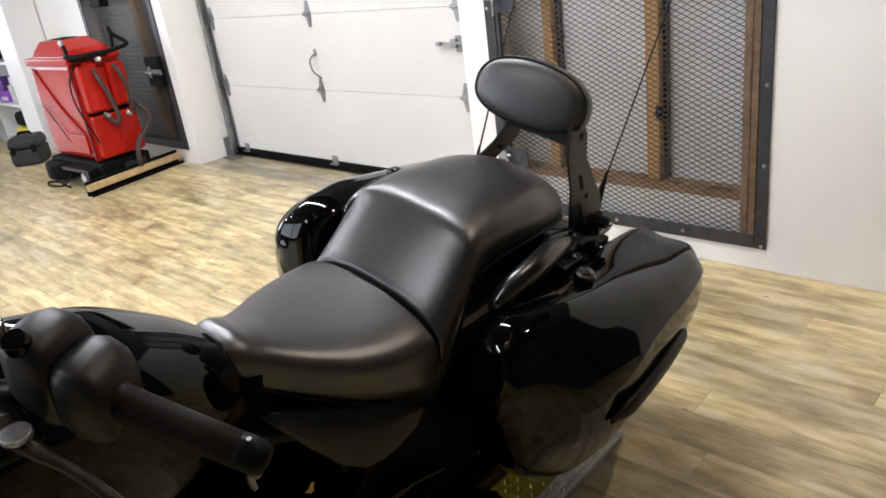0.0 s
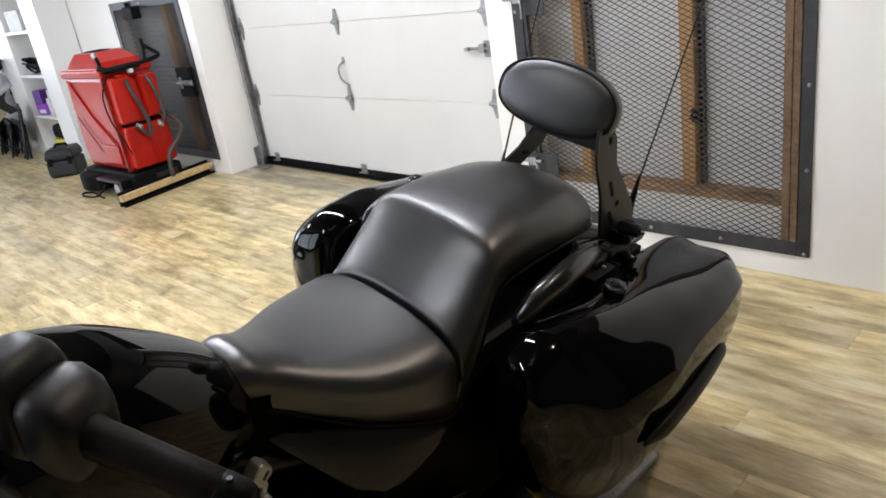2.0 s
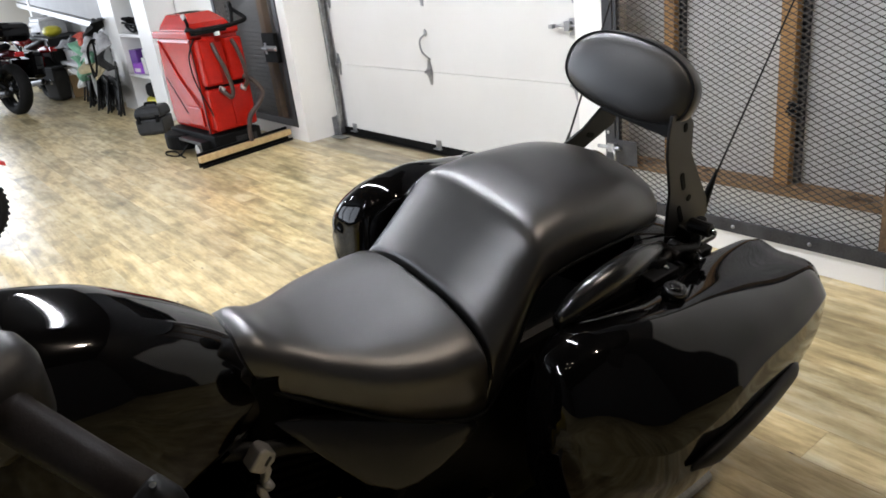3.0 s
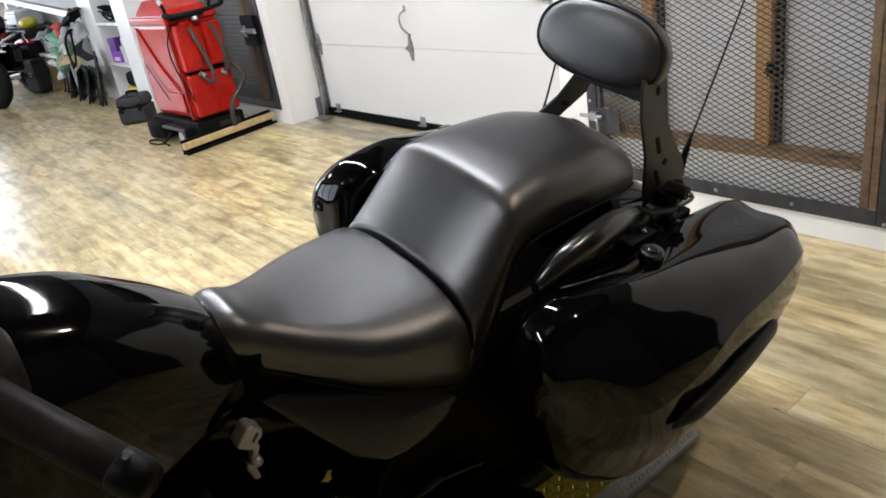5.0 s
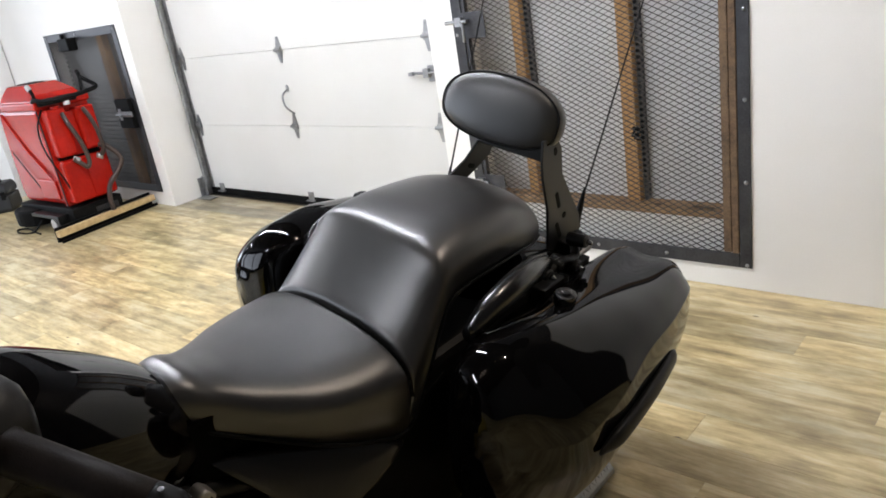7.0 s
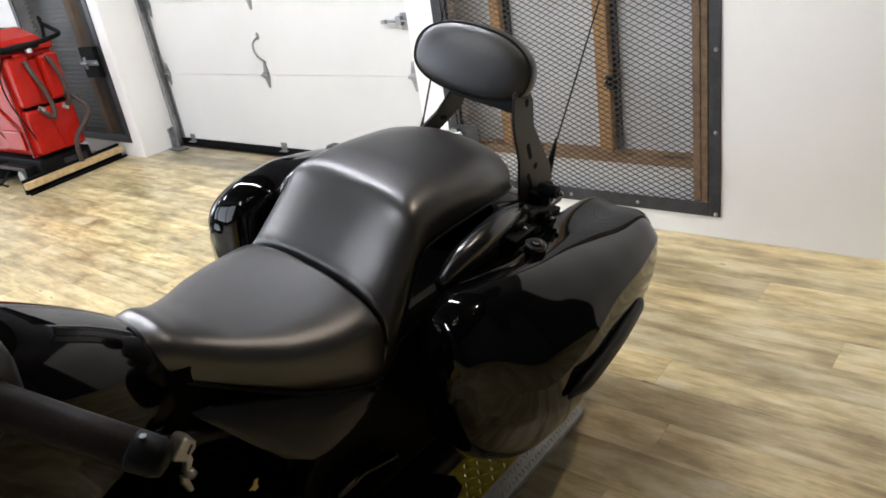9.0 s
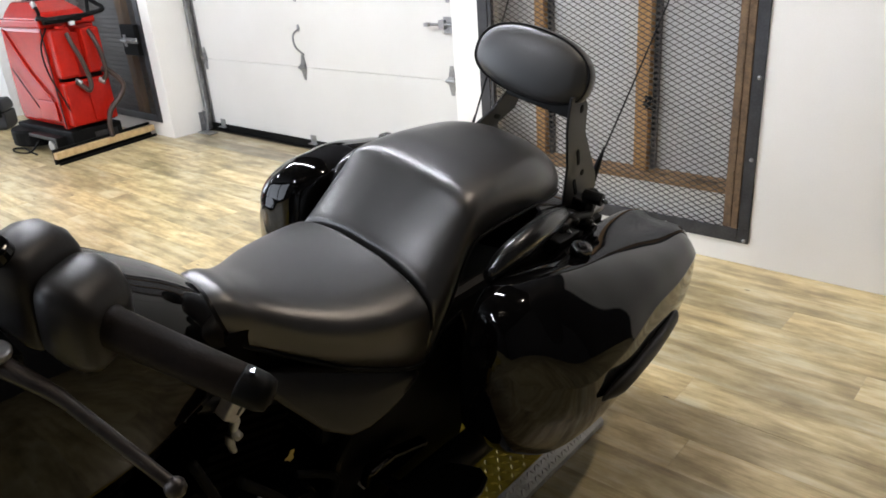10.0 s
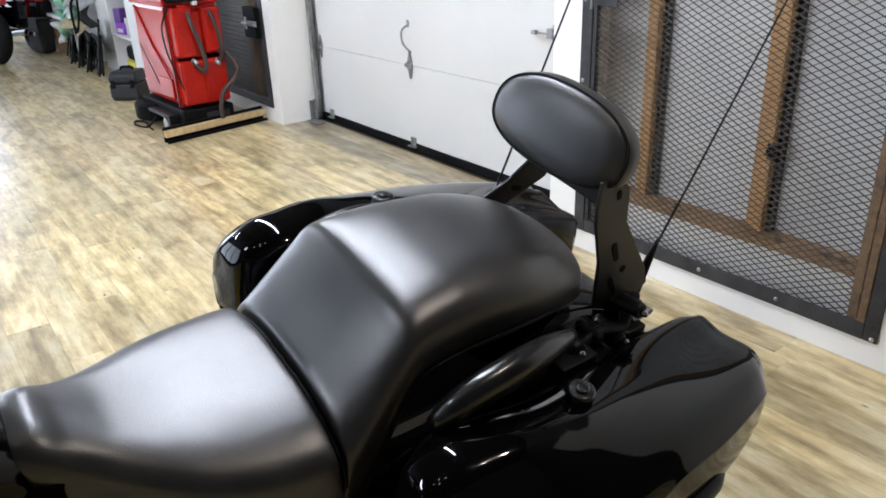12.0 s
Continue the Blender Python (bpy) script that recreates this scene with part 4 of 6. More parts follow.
def rear_hardware():
    for side in (1, -1):
        bm = bmesh.new()
        box(bm, side * 0.105, side * 0.175, -1.50, -1.27, 0.615, 0.655)
        box(bm, side * 0.11, side * 0.16, -1.47, -1.40, 0.655, 0.69)
        box(bm, side * 0.105, side * 0.15, -1.33, -1.27, 0.655, 0.70)
        bar(bm, (side * 0.15, -1.31, 0.70), (side * 0.15, -1.31, 0.735), 0.012, 12)
        bar(bm, (side * 0.13, -1.44, 0.70), (side * 0.19, -1.44, 0.70), 0.011, 12)
        bar(bm, (side * 0.13, -1.38, 0.675), (side * 0.20, -1.38, 0.675), 0.014, 12)
        box(bm, side * 0.18, side * 0.215, -1.56, -1.47, 0.66, 0.70)
        bar(bm, (side * 0.14, -1.50, 0.695), (side * 0.194, -1.501, 0.702), 0.018, 14)
        bar(bm, (side * 0.14, -1.34, 0.725), (side * 0.194, -1.338, 0.731), 0.017, 14)
        bar(bm, (side * 0.12, -1.37, 0.665), (side * 0.194, -1.369, 0.671), 0.02, 14)
        bar(bm, (side * 0.12, -1.50, 0.635), (side * 0.194, -1.51, 0.639), 0.02, 14)
        bar(bm, (side * 0.12, -1.39, 0.64), (side * 0.194, -1.391, 0.644), 0.016, 14)
        tube(bm, spline([(side * 0.15, -1.33, 0.72), (side * 0.175, -1.36, 0.69), (side * 0.17, -1.43, 0.70), (side * 0.17, -1.50, 0.67)], 5), 0.013, 8)
        bar(bm, (side * 0.2, -1.43, 0.66), (side * 0.26, -1.52, 0.69), 0.018, 12)
        bar(bm, (side * 0.24, -1.58, 0.66), (side * 0.28, -1.60, 0.72), 0.022, 12)
        part("docking_bracket", bm, M["satin"], BIKE, bevel=0.004)
        for v, w, u in ((-1.501, 0.702, 0.2), (-1.338, 0.731, 0.2), (-1.369, 0.671, 0.2), (-1.51, 0.639, 0.2), (-1.391, 0.644, 0.2)):
            bm = bmesh.new()
            bar(bm, (side * (u - 0.006), v, w), (side * (u + 0.003), v, w), 0.0065, 10)
            ball(bm, (side * (u + 0.003), v, w), 0.006, 8)
            part("bolt", bm, M["chrome"], BIKE, "bright chrome bolt head", True)
        # small wedge reflector plate behind the upright
        bm = bmesh.new()
        plate(bm, [(-1.29, 0.664), (-1.235, 0.668), (-1.225, 0.66), (-1.235, 0.650), (-1.285, 0.65)], side * 0.03, 0, side * 0.125)
        part("tail_trim", bm, M["silver"], BIKE, "pale trim plate", bevel=0.003)
    # rear fender between the bags
    bm = bmesh.new()
    rings = []
    for k in range(17):
        a = radians(-20 + k * 10.5)
        c, s = math.cos(a), math.sin(a)
        ring = []
        for q in range(13):
            t = math.pi * q / 12
            r = 0.345 + 0.04 * math.sin(t)
            ring.append((0.125 * math.cos(t), -1.47 + r * c, 0.33 + r * s * 1.0))
        ring += [(p[0] * 0.9, p[1] - 0.01 * c, p[2] - 0.012 * s) for p in ring[::-1]]
        rings.append(ring)
    loft(bm, rings)
    part("rear_fender", bm, M["gloss"], BIKE, "gloss black rear fender", True)


M["silver"] = mottled("satin_silver", (0.3, 0.3, 0.3), (0.5, 0.5, 0.5), 20.0, (0.3, 0.45), 0.6)
rear_hardware()


def wheel(v, radius, width, rimr):
    bm = bmesh.new()
    h = width / 2
    lathe(bm, [(rimr, -h * 0.7), (rimr + 0.02, -h * 0.9), (radius - 0.05, -h), (radius - 0.015, -h * 0.75), (radius, -h * 0.3), (radius, h * 0.3), (radius - 0.015, h * 0.75), (radius - 0.05, h), (rimr + 0.02, h * 0.9), (rimr, h * 0.7)], "x", 56, (0, v, radius))
    ty = part("wheel", bm, M["tyre"], BIKE, "black road tyre on a black rim", True)
    bm = bmesh.new()
    lathe(bm, [(rimr - 0.02, -h * 0.6), (rimr + 0.004, -h * 0.72), (rimr + 0.004, h * 0.72), (rimr - 0.02, h * 0.6)], "x", 48, (0, v, radius))
    bar(bm, (-h * 0.7, v, radius), (h * 0.7, v, radius), 0.05, 20)
    for k in range(10):
        a = k * math.tau / 10
        bar(bm, (0, v + 0.04 * math.cos(a), radius + 0.04 * math.sin(a)), (0, v + (rimr - 0.01) * math.cos(a), radius + (rimr - 0.01) * math.sin(a)), 0.012, 6)
    part("rim", bm, M["satin"], ty, smooth=False)


wheel(-1.47, 0.325, 0.18, 0.21)
wheel(-3.16, 0.325, 0.13, 0.23)


M["cover"] = mottled("satin_black_cover", (0.005, 0.005, 0.006), (0.009, 0.009, 0.0105), 10.0, (0.22, 0.3), 0, 0.03, spec=0.5)
# near-black: the darkness of the shaded engine bay is put into the colour
M["fins"] = mottled("near_black_fins", (0.0008, 0.0008, 0.0008), (0.002, 0.002, 0.002), 30.0, (0.6, 0.8), 0.0, 0.1, spec=0.03)


def tank_and_covers():
    #        v      half   top    bottom n   m
    keys = [(-3.02, 0.10, 0.91, 0.80, 2.2, 2.0),
            (-2.97, 0.14, 0.97, 0.72, 2.3, 2.0),
            (-2.85, 0.17, 1.005, 0.68, 2.4, 2.1),
            (-2.70, 0.178, 1.01, 0.675, 2.5, 2.1),
            (-2.58, 0.168, 0.982, 0.68, 2.5, 2.1),
            (-2.48, 0.140, 0.925, 0.695, 2.4, 2.1),
            (-2.40, 0.105, 0.862, 0.705, 2.3, 2.0),
            (-2.36, 0.08, 0.815, 0.72, 2.2, 2.0),
            (-2.345, 0.05, 0.79, 0.74, 2.0, 2.0)]
    rings = []
    for k in range(49):
        v = -3.02 + (0.675) * k / 48
        hw, wt, wb, n, m = keyed(keys, v)
        rings.append(superring(v, hw, wt, wb, n, m, 0, 40, 0.12))
    bm = bmesh.new()
    loft(bm, rings)
    tank = part("fuel_tank", bm, M["gloss"], BIKE, "gloss black teardrop fuel tank", True)
    bm = bmesh.new()
    bar(bm, (0, -2.78, 0.995), (0, -2.78, 1.02), 0.045, 24, 0.04)
    part("filler_cap", bm, M["gloss"], tank, "black filler cap", True)
    for side in (1, -1):
        # cover under the seat: a swept leaf with a domed face
        outline = [(-2.365, 0.688), (-2.30, 0.672), (-2.20, 0.640), (-2.10, 0.604), (-2.02, 0.575), (-2.018, 0.562), (-2.06, 0.54), (-2.11, 0.52), (-2.16, 0.51), (-2.20, 0.512), (-2.25, 0.542), (-2.31, 0.615)]
        bm = bmesh.new()
        rings = []
        cx, cz = -2.17, 0.57
        for f, du in ((1.0, -0.05), (1.0, 0.0), (0.97, 0.004), (0.85, 0.006), (0.65, 0.0075), (0.4, 0.0085), (0.2, 0.009), (0.05, 0.009)):
            rings.append([(side * (0.142 + du + 0.16 * (cx + (v - cx) * f + 2.365) - 0.52 * (w - cz) * f), cx + (v - cx) * f, cz + (w - cz) * f) for v, w in outline])
        loft(bm, rings)
        part("side_cover", bm, M["cover"], BIKE, "gloss black side cover under the seat", True)
        bm = bmesh.new()
        plate(bm, [(-2.155, 0.325), (-2.148, 0.372), (-2.075, 0.376), (-1.965, 0.337), (-1.96, 0.322), (-2.05, 0.315)], side * 0.03, 0, side * 0.185)
        part("lower_cover", bm, M["gloss"], BIKE, "gloss black lower cover", bevel=0.008)
    # near-black blocks added to keep the gap between tank and seat dark
    for side in (1, -1):
        bm = bmesh.new()
        box(bm, side * 0.03, side * 0.085, -2.40, -2.33, 0.60, 0.78)
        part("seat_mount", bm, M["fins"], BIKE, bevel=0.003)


tank_and_covers()


def engine():
    bm = bmesh.new()
    box(bm, -0.085, 0.085, -2.75, -2.12, 0.17, 0.36)
    box(bm, -0.05, 0.05, -2.70, -2.3, 0.36, 0.42)
    part("crankcase", bm, M["engine"], BIKE, "black engine block", bevel=0.03)
    for v, lean in ((-2.62, -18), (-2.38, 18)):
        bm = bmesh.new()
        box(bm, -0.055, 0.055, -0.065, 0.065, 0, 0.25)
        box(bm, -0.07, 0.08, -0.08, 0.08, 0.25, 0.31)
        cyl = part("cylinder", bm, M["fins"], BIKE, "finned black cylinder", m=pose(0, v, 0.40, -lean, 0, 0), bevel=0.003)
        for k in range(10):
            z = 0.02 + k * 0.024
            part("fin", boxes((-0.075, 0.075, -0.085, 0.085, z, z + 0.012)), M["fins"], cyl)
    bm = bmesh.new()
    bar(bm, (0.07, -2.62, 0.29), (0.16, -2.62, 0.29), 0.12, 32)
    bar(bm, (0.07, -2.30, 0.28), (0.15, -2.30, 0.28), 0.085, 32)
    box(bm, 0.07, 0.145, -2.62, -2.3, 0.19, 0.38)
    part("primary_cover", bm, M["engine"], BIKE, "gloss black primary cover", bevel=0.012)
    # near-black sheet added to block the bright floor behind the engine gaps
    part("far_shroud", boxes((-0.125, -0.105, -2.98, -2.05, 0.14, 0.70)), M["fins"], BIKE, "near-black sheet added behind the engine", bevel=0.01)
    # black slab added to hide pale floor under the engine
    part("belly_pan", boxes((-0.16, 0.16, -2.92, -1.95, 0.10, 0.165)), M["engine"], BIKE, "black filler added under the engine", bevel=0.02)
    for side in (1, -1):
        bm = bmesh.new()
        tube(bm, spline([(side * 0.04, -2.93, 0.92), (side * 0.09, -2.86, 0.62), (side * 0.12, -2.78, 0.20), (side * 0.13, -2.6, 0.13), (side * 0.13, -2.1, 0.14), (side * 0.13, -1.9, 0.30), (side * 0.11, -1.8, 0.55)], 6), 0.018, 10)
        tube(bm, spline([(side * 0.05, -2.9, 0.85), (side * 0.07, -2.5, 0.69), (side * 0.10, -2.2, 0.58), (side * 0.12, -1.8, 0.58), (side * 0.12, -1.3, 0.62)], 6), 0.018, 10)
        part("frame_tube", bm, M["satin"], BIKE, smooth=True)
    # swing arm, exhausts
    bm = bmesh.new()
    for side in (1, -1):
        box(bm, side * 0.11, side * 0.15, -2.0, -1.42, 0.29, 0.35)
    part("swing_arm", bm, M["satin"], BIKE, bevel=0.01)
    bm = bmesh.new()
    for side in (1, -1):
        tube(bm, spline([(side * 0.12, -2.55, 0.3), (side * 0.2, -2.3, 0.18), (side * 0.22, -1.9, 0.2), (side * 0.23, -1.5, 0.21), (side * 0.23, -1.12, 0.22)], 5), 0.042, 14)
    part("exhaust", bm, M["satin"], BIKE, "black exhaust pipes", True)
    # black plates added to hide the bright deck seen through the engine
    for side in (1, -1):
        bm = bmesh.new()
        plate(bm, [(-2.22, 0.14), (-1.76, 0.13), (-1.74, 0.40), (-1.84, 0.62), (-2.02, 0.55), (-2.15, 0.47), (-2.20, 0.40)], side * 0.04, 0, side * 0.125)
        part("lower_frame_cover", bm, M["engine"], BIKE, "black filler plate added beside the lower frame", bevel=0.012)
    # battery box and wiring filler behind the cover
    bm = bmesh.new()
    box(bm, -0.12, 0.12, -2.20, -1.85, 0.40, 0.62)
    box(bm, -0.16, 0.16, -2.0, -1.45, 0.42, 0.66)
    part("battery_box", bm, M["plastic"], BIKE, bevel=0.02)
    # silver clamp with its hose, near the front of the seat
    bm = bmesh.new()
    plate(bm, [(-2.428, 0.652), (-2.408, 0.632), (-2.384, 0.648), (-2.380, 0.662), (-2.396, 0.682), (-2.406, 0.682)], 0.03, 0, 0.095)
    plate(bm, [(-2.408, 0.636), (-2.391, 0.642), (-2.387, 0.618), (-2.396, 0.596), (-2.406, 0.600), (-2.400, 0.618)], 0.016, 0, 0.1)
    plate(bm, [(-2.412, 0.592), (-2.400, 0.582), (-2.394, 0.545), (-2.405, 0.545), (-2.414, 0.575)], 0.014, 0, 0.1)
    part("clamp", bm, M["silver"], BIKE, "silver metal clamp", bevel=0.004)
    part("slit", plate(bmesh.new(), [(-2.403, 0.652), (-2.400, 0.648), (-2.389, 0.662), (-2.392, 0.666)], 0.003, 0, 0.1235), M["steel"], BIKE)
    bm = bmesh.new()
    bar(bm, (0.1, -2.397, 0.592), (0.122, -2.397, 0.592), 0.0085, 12)
    bar(bm, (0.1, -2.397, 0.592), (0.125, -2.397, 0.592), 0.004, 6)
    part("hose_fitting", bm, M["silver"], BIKE, "silver hose fitting", True)
    for pts, r in (([(0.16, -2.3, 0.45), (0.17, -2.25, 0.42), (0.165, -2.2, 0.36), (0.17, -2.22, 0.30)], 0.008), ([(0.15, -2.42, 0.52), (0.17, -2.33, 0.40), (0.16, -2.3, 0.30), (0.17, -2.36, 0.2)], 0.01), ([(0.14, -2.5, 0.62), (0.17, -2.46, 0.48), (0.18, -2.44, 0.36)], 0.009)):
        part("cable", tube(bmesh.new(), spline(pts, 6), r, 8), M["blackrubber"], BIKE, smooth=True)
    for u, v, w in ((0.15, -2.27, 0.33), (0.18, -2.13, 0.29), (0.15, -2.36, 0.40)):
        bm = bmesh.new()
        bar(bm, (u - 0.03, v, w), (u + 0.004, v, w), 0.005, 8)
        part("bolt", bm, M["silver"], BIKE, "silver bolt", bevel=0.002)
    bm = bmesh.new()
    plate(bm, [(-2.282, 0.425), (-2.272, 0.430), (-2.266, 0.443), (-2.256, 0.440), (-2.260, 0.428), (-2.258, 0.416), (-2.268, 0.412), (-2.274, 0.420)], 0.0025, 0, 0.1)
    part("tag", bm, M["tag"], BIKE, "small pale yellow tag", bevel=0.001)
    # floorboard
    out = [(0.245, -2.16), (0.30, -2.165), (0.345, -2.14), (0.362, -2.05), (0.36, -1.94), (0.345, -1.90), (0.315, -1.89), (0.25, -1.93), (0.24, -2.05)]
    for side in (1, -1):
        o2 = [(side * a, b) for a, b in out]
        fb = part("floorboard", plate(bmesh.new(), o2, 0.014, 2, 0.262), M["satin"], BIKE, "black rider floorboard", bevel=0.004)
        c = (side * 0.305, -2.03)
        part("rubber_pad", plate(bmesh.new(), [(c[0] + (a - c[0]) * 0.9, c[1] + (b - c[1]) * 0.93) for a, b in o2], 0.006, 2, 0.2765), M["blackrubber"], fb, "black rubber pad", bevel=0.002)
        bm = bmesh.new()
        bar(bm, (side * 0.13, -2.05, 0.24), (side * 0.26, -2.05, 0.258), 0.014)
        part("floorboard_arm", bm, M["satin"], BIKE)
    bm = bmesh.new()
    bar(bm, (0.12, -2.42, 0.15), (0.30, -2.30, 0.07), 0.013)
    ball(bm, (0.30, -2.30, 0.07), 0.02, 8, (1.5, 1.5, 0.7))
    part("side_stand", bm, M["satin"], BIKE)


engine()


def front_end():
    # fork, headlamp bucket, front fender
    for side in (1, -1):
        bm = bmesh.new()
        bar(bm, (side * 0.105, -2.86, 1.02), (side * 0.105, -3.16, 0.325), 0.024, 16)
        bar(bm, (side * 0.105, -3.0, 0.70), (side * 0.105, -3.17, 0.30), 0.032, 16)
        part("fork_leg", bm, M["satin"], BIKE, smooth=True)
    bm = bmesh.new()
    box(bm, -0.14, 0.14, -2.92, -2.84, 0.985, 1.015)
    box(bm, -0.14, 0.14, -2.98, -2.90, 0.80, 0.83)
    part("fork_clamp", bm, M["satin"], BIKE, bevel=0.008)
    bm = bmesh.new()
    rings = []
    for k in range(15):
        a = radians(15 + k * 11)
        ring = []
        for q in range(11):
            t = math.pi * q / 10
            r = 0.345 + 0.03 * math.sin(t)
            ring.append((0.085 * math.cos(t), -3.16 + r * math.cos(a), 0.325 + r * math.sin(a)))
        ring += [(p[0] * 0.9, -3.16 + (p[1] + 3.16) * 0.97, 0.325 + (p[2] - 0.325) * 0.97) for p in ring[::-1]]
        rings.append(ring)
    loft(bm, rings)
    part("front_fender", bm, M["gloss"], BIKE, "gloss black front fender", True)
    bm = bmesh.new()
    ball(bm, (0, -3.1, 0.93), 0.105, 24, (1, 1.1, 1))
    part("headlamp", bm, M["gloss"], BIKE, "black headlamp bucket", True)


front_end()


def handlebar():
    for side in (1, -1):
        bm = bmesh.new()
        tube(bm, spline([(0, -2.875, 1.046), (side * 0.10, -2.872, 1.066), (side * 0.20, -2.82, 1.116), (side * 0.29, -2.745, 1.141), (side * 0.36, -2.70, 1.134), (side * 0.42, -2.66, 1.121)], 6), 0.0125, 12)
        part("handlebar", bm, M["satin"], BIKE, "black swept handlebar", True)
        inner, outer = Vector((side * 0.362, -2.697, 1.143)), Vector((side * 0.503, -2.622, 1.106))
        ax = outer - inner
        bm = bmesh.new()
        tube(bm, [inner, inner + ax * 0.02, inner + ax * 0.05, inner + ax * 0.5, inner + ax * 0.80, inner + ax * 0.82], [0.019, 0.022, 0.0195, 0.0185, 0.0185, 0.016], 20)
        g = part("grip", bm, M["grip"], BIKE, "black rubber grip", True)
        bm = bmesh.new()
        tube(bm, [inner + ax * 0.80, inner + ax * 0.815, inner + ax * 0.93, inner + ax * 0.985, inner + ax * 1.0], [0.0180, 0.0188, 0.0182, 0.015, 0.008], 20)
        part("bar_end", bm, M["engine"], g, "gloss black bar end cap", True)
        bm = bmesh.new()
        bar(bm, inner + ax * 0.88 + Vector((0, 0, 0.0195)), inner + ax * 0.88 + Vector((0, 0, 0.022)), 0.003, 8)
        part("bar_end_screw", bm, M["chrome"], g)
        # switch housing: two moulded lobes side by side on the bar
        axis = ax.normalized()
        upv = Vector((0, 0, 1))
        fw = axis.cross(upv).normalized() * side   # to the front

        def lobe(rows):
            bm = bmesh.new()
            rings = []
            for d, top, low, front, back in rows:
                c = inner + axis * d
                ring = []
                for k in range(28):
                    a = k * math.tau / 28
                    cs, sn = math.cos(a), math.sin(a)
                    f = (front if cs > 0 else back) * math.copysign(abs(cs) ** 0.5, cs)
                    h = (top if sn > 0 else low) * math.copysign(abs(sn) ** 0.5, sn)
                    ring.append(c + fw * f + upv * h)
                rings.append(ring)
            return loft(bm, rings)
        s = part("switch_housing", lobe(((-0.050, 0.030, 0.035, 0.022, 0.036), (-0.046, 0.038, 0.045, 0.028, 0.046), (-0.030, 0.043, 0.05, 0.030, 0.050), (-0.012, 0.040, 0.05, 0.030, 0.048), (0.002, 0.030, 0.042, 0.027, 0.040), (0.008, 0.018, 0.03, 0.02, 0.028))), M["housing"], BIKE, "black switch housing", True)
        part("switch_pod", lobe(((-0.104, 0.035, 0.02, 0.018, 0.03), (-0.099, 0.048, 0.03, 0.026, 0.044), (-0.085, 0.056, 0.04, 0.030, 0.050), (-0.062, 0.056, 0.045, 0.032, 0.052), (-0.053, 0.048, 0.045, 0.030, 0.050), (-0.049, 0.036, 0.04, 0.026, 0.044))), M["housing"], s, "raised inner pod", True)
        bm = bmesh.new()
        c = inner + axis * -0.078 + upv * 0.047 + fw * 0.018
        bar(bm, c, c + upv * 0.014 + fw * 0.006, 0.0135, 18, 0.012)
        part("switch_button", bm, M["gloss"], s, "round glossy button", bevel=0.002)
        # lever with its perch and pivot
        pv = Vector((side * 0.345, -2.784, 1.138))
        bm = bmesh.new()
        pts = spline([pv + Vector((-side * 0.03, -0.004, 0.004)), pv, pv + Vector((side * 0.05, 0.022, -0.014)), pv + Vector((side * 0.095, 0.036, -0.03)), pv + Vector((side * 0.14, 0.049, -0.047)), pv + Vector((side * 0.166, 0.057, -0.058))], 6)
        n = len(pts)
        tube(bm, pts, [0.0135 - 0.0075 * min(1, k / (n * 0.45)) for k in range(n)], 12)
        ball(bm, pts[-1], 0.0095, 12)
        lv = part("lever", bm, M["satinlever"], BIKE, "dark metal lever with a ball end", True)
        bm = bmesh.new()
        bar(bm, pv + Vector((0, 0, 0.006)), pv + Vector((0, 0, 0.0135)), 0.0145, 20)
        part("pivot_bolt", bm, M["galv"], lv, "bright pivot bolt", bevel=0.002)
        bm = bmesh.new()
        bar(bm, pv + Vector((-side * 0.05, -0.022, 0.004)), pv + Vector((-side * 0.05, -0.022, 0.0105)), 0.008, 16)
        part("pivot_bolt", bm, M["galv"], lv, "bright pivot bolt", bevel=0.002)
        bm = bmesh.new()
        box(bm, min(side * 0.27, side * 0.345), max(side * 0.27, side * 0.345), -2.812, -2.76, 1.115, 1.136)
        part("lever_perch", bm, M["engine"], BIKE, bevel=0.008)
        bm = bmesh.new()
        rings = []
        for d, q in ((0, 0.8), (0.004, 0.95), (0.008, 1.0), (0.022, 1.0), (0.0245, 0.985), (0.0255, 0.95), (0.026, 0.9)):
            rings.append([(side * 0.185 + 0.042 * q * math.copysign(abs(math.cos(a)) ** 0.5, math.cos(a)), -2.765 + 0.034 * q * math.copysign(abs(math.sin(a)) ** 0.5, math.sin(a)), 1.155 + d) for a in [k * math.tau / 20 for k in range(20)]])
        loft(bm, rings)
        part("fluid_reservoir", bm, M["rail"], BIKE, "satin black fluid reservoir", True)


M["satinlever"] = mottled("dark_anodised_lever", (0.015, 0.0125, 0.011), (0.04, 0.034, 0.03), 30.0, (0.25, 0.4), 0.6, 0.06)
M["housing"] = mottled("satin_black_housing", (0.006, 0.0055, 0.0055), (0.012, 0.011, 0.0105), 18.0, (0.36, 0.48), 0, 0.1, 300.0, spec=0.3)
handlebar()

# ---------------------------------------------------------------- floor scrubber


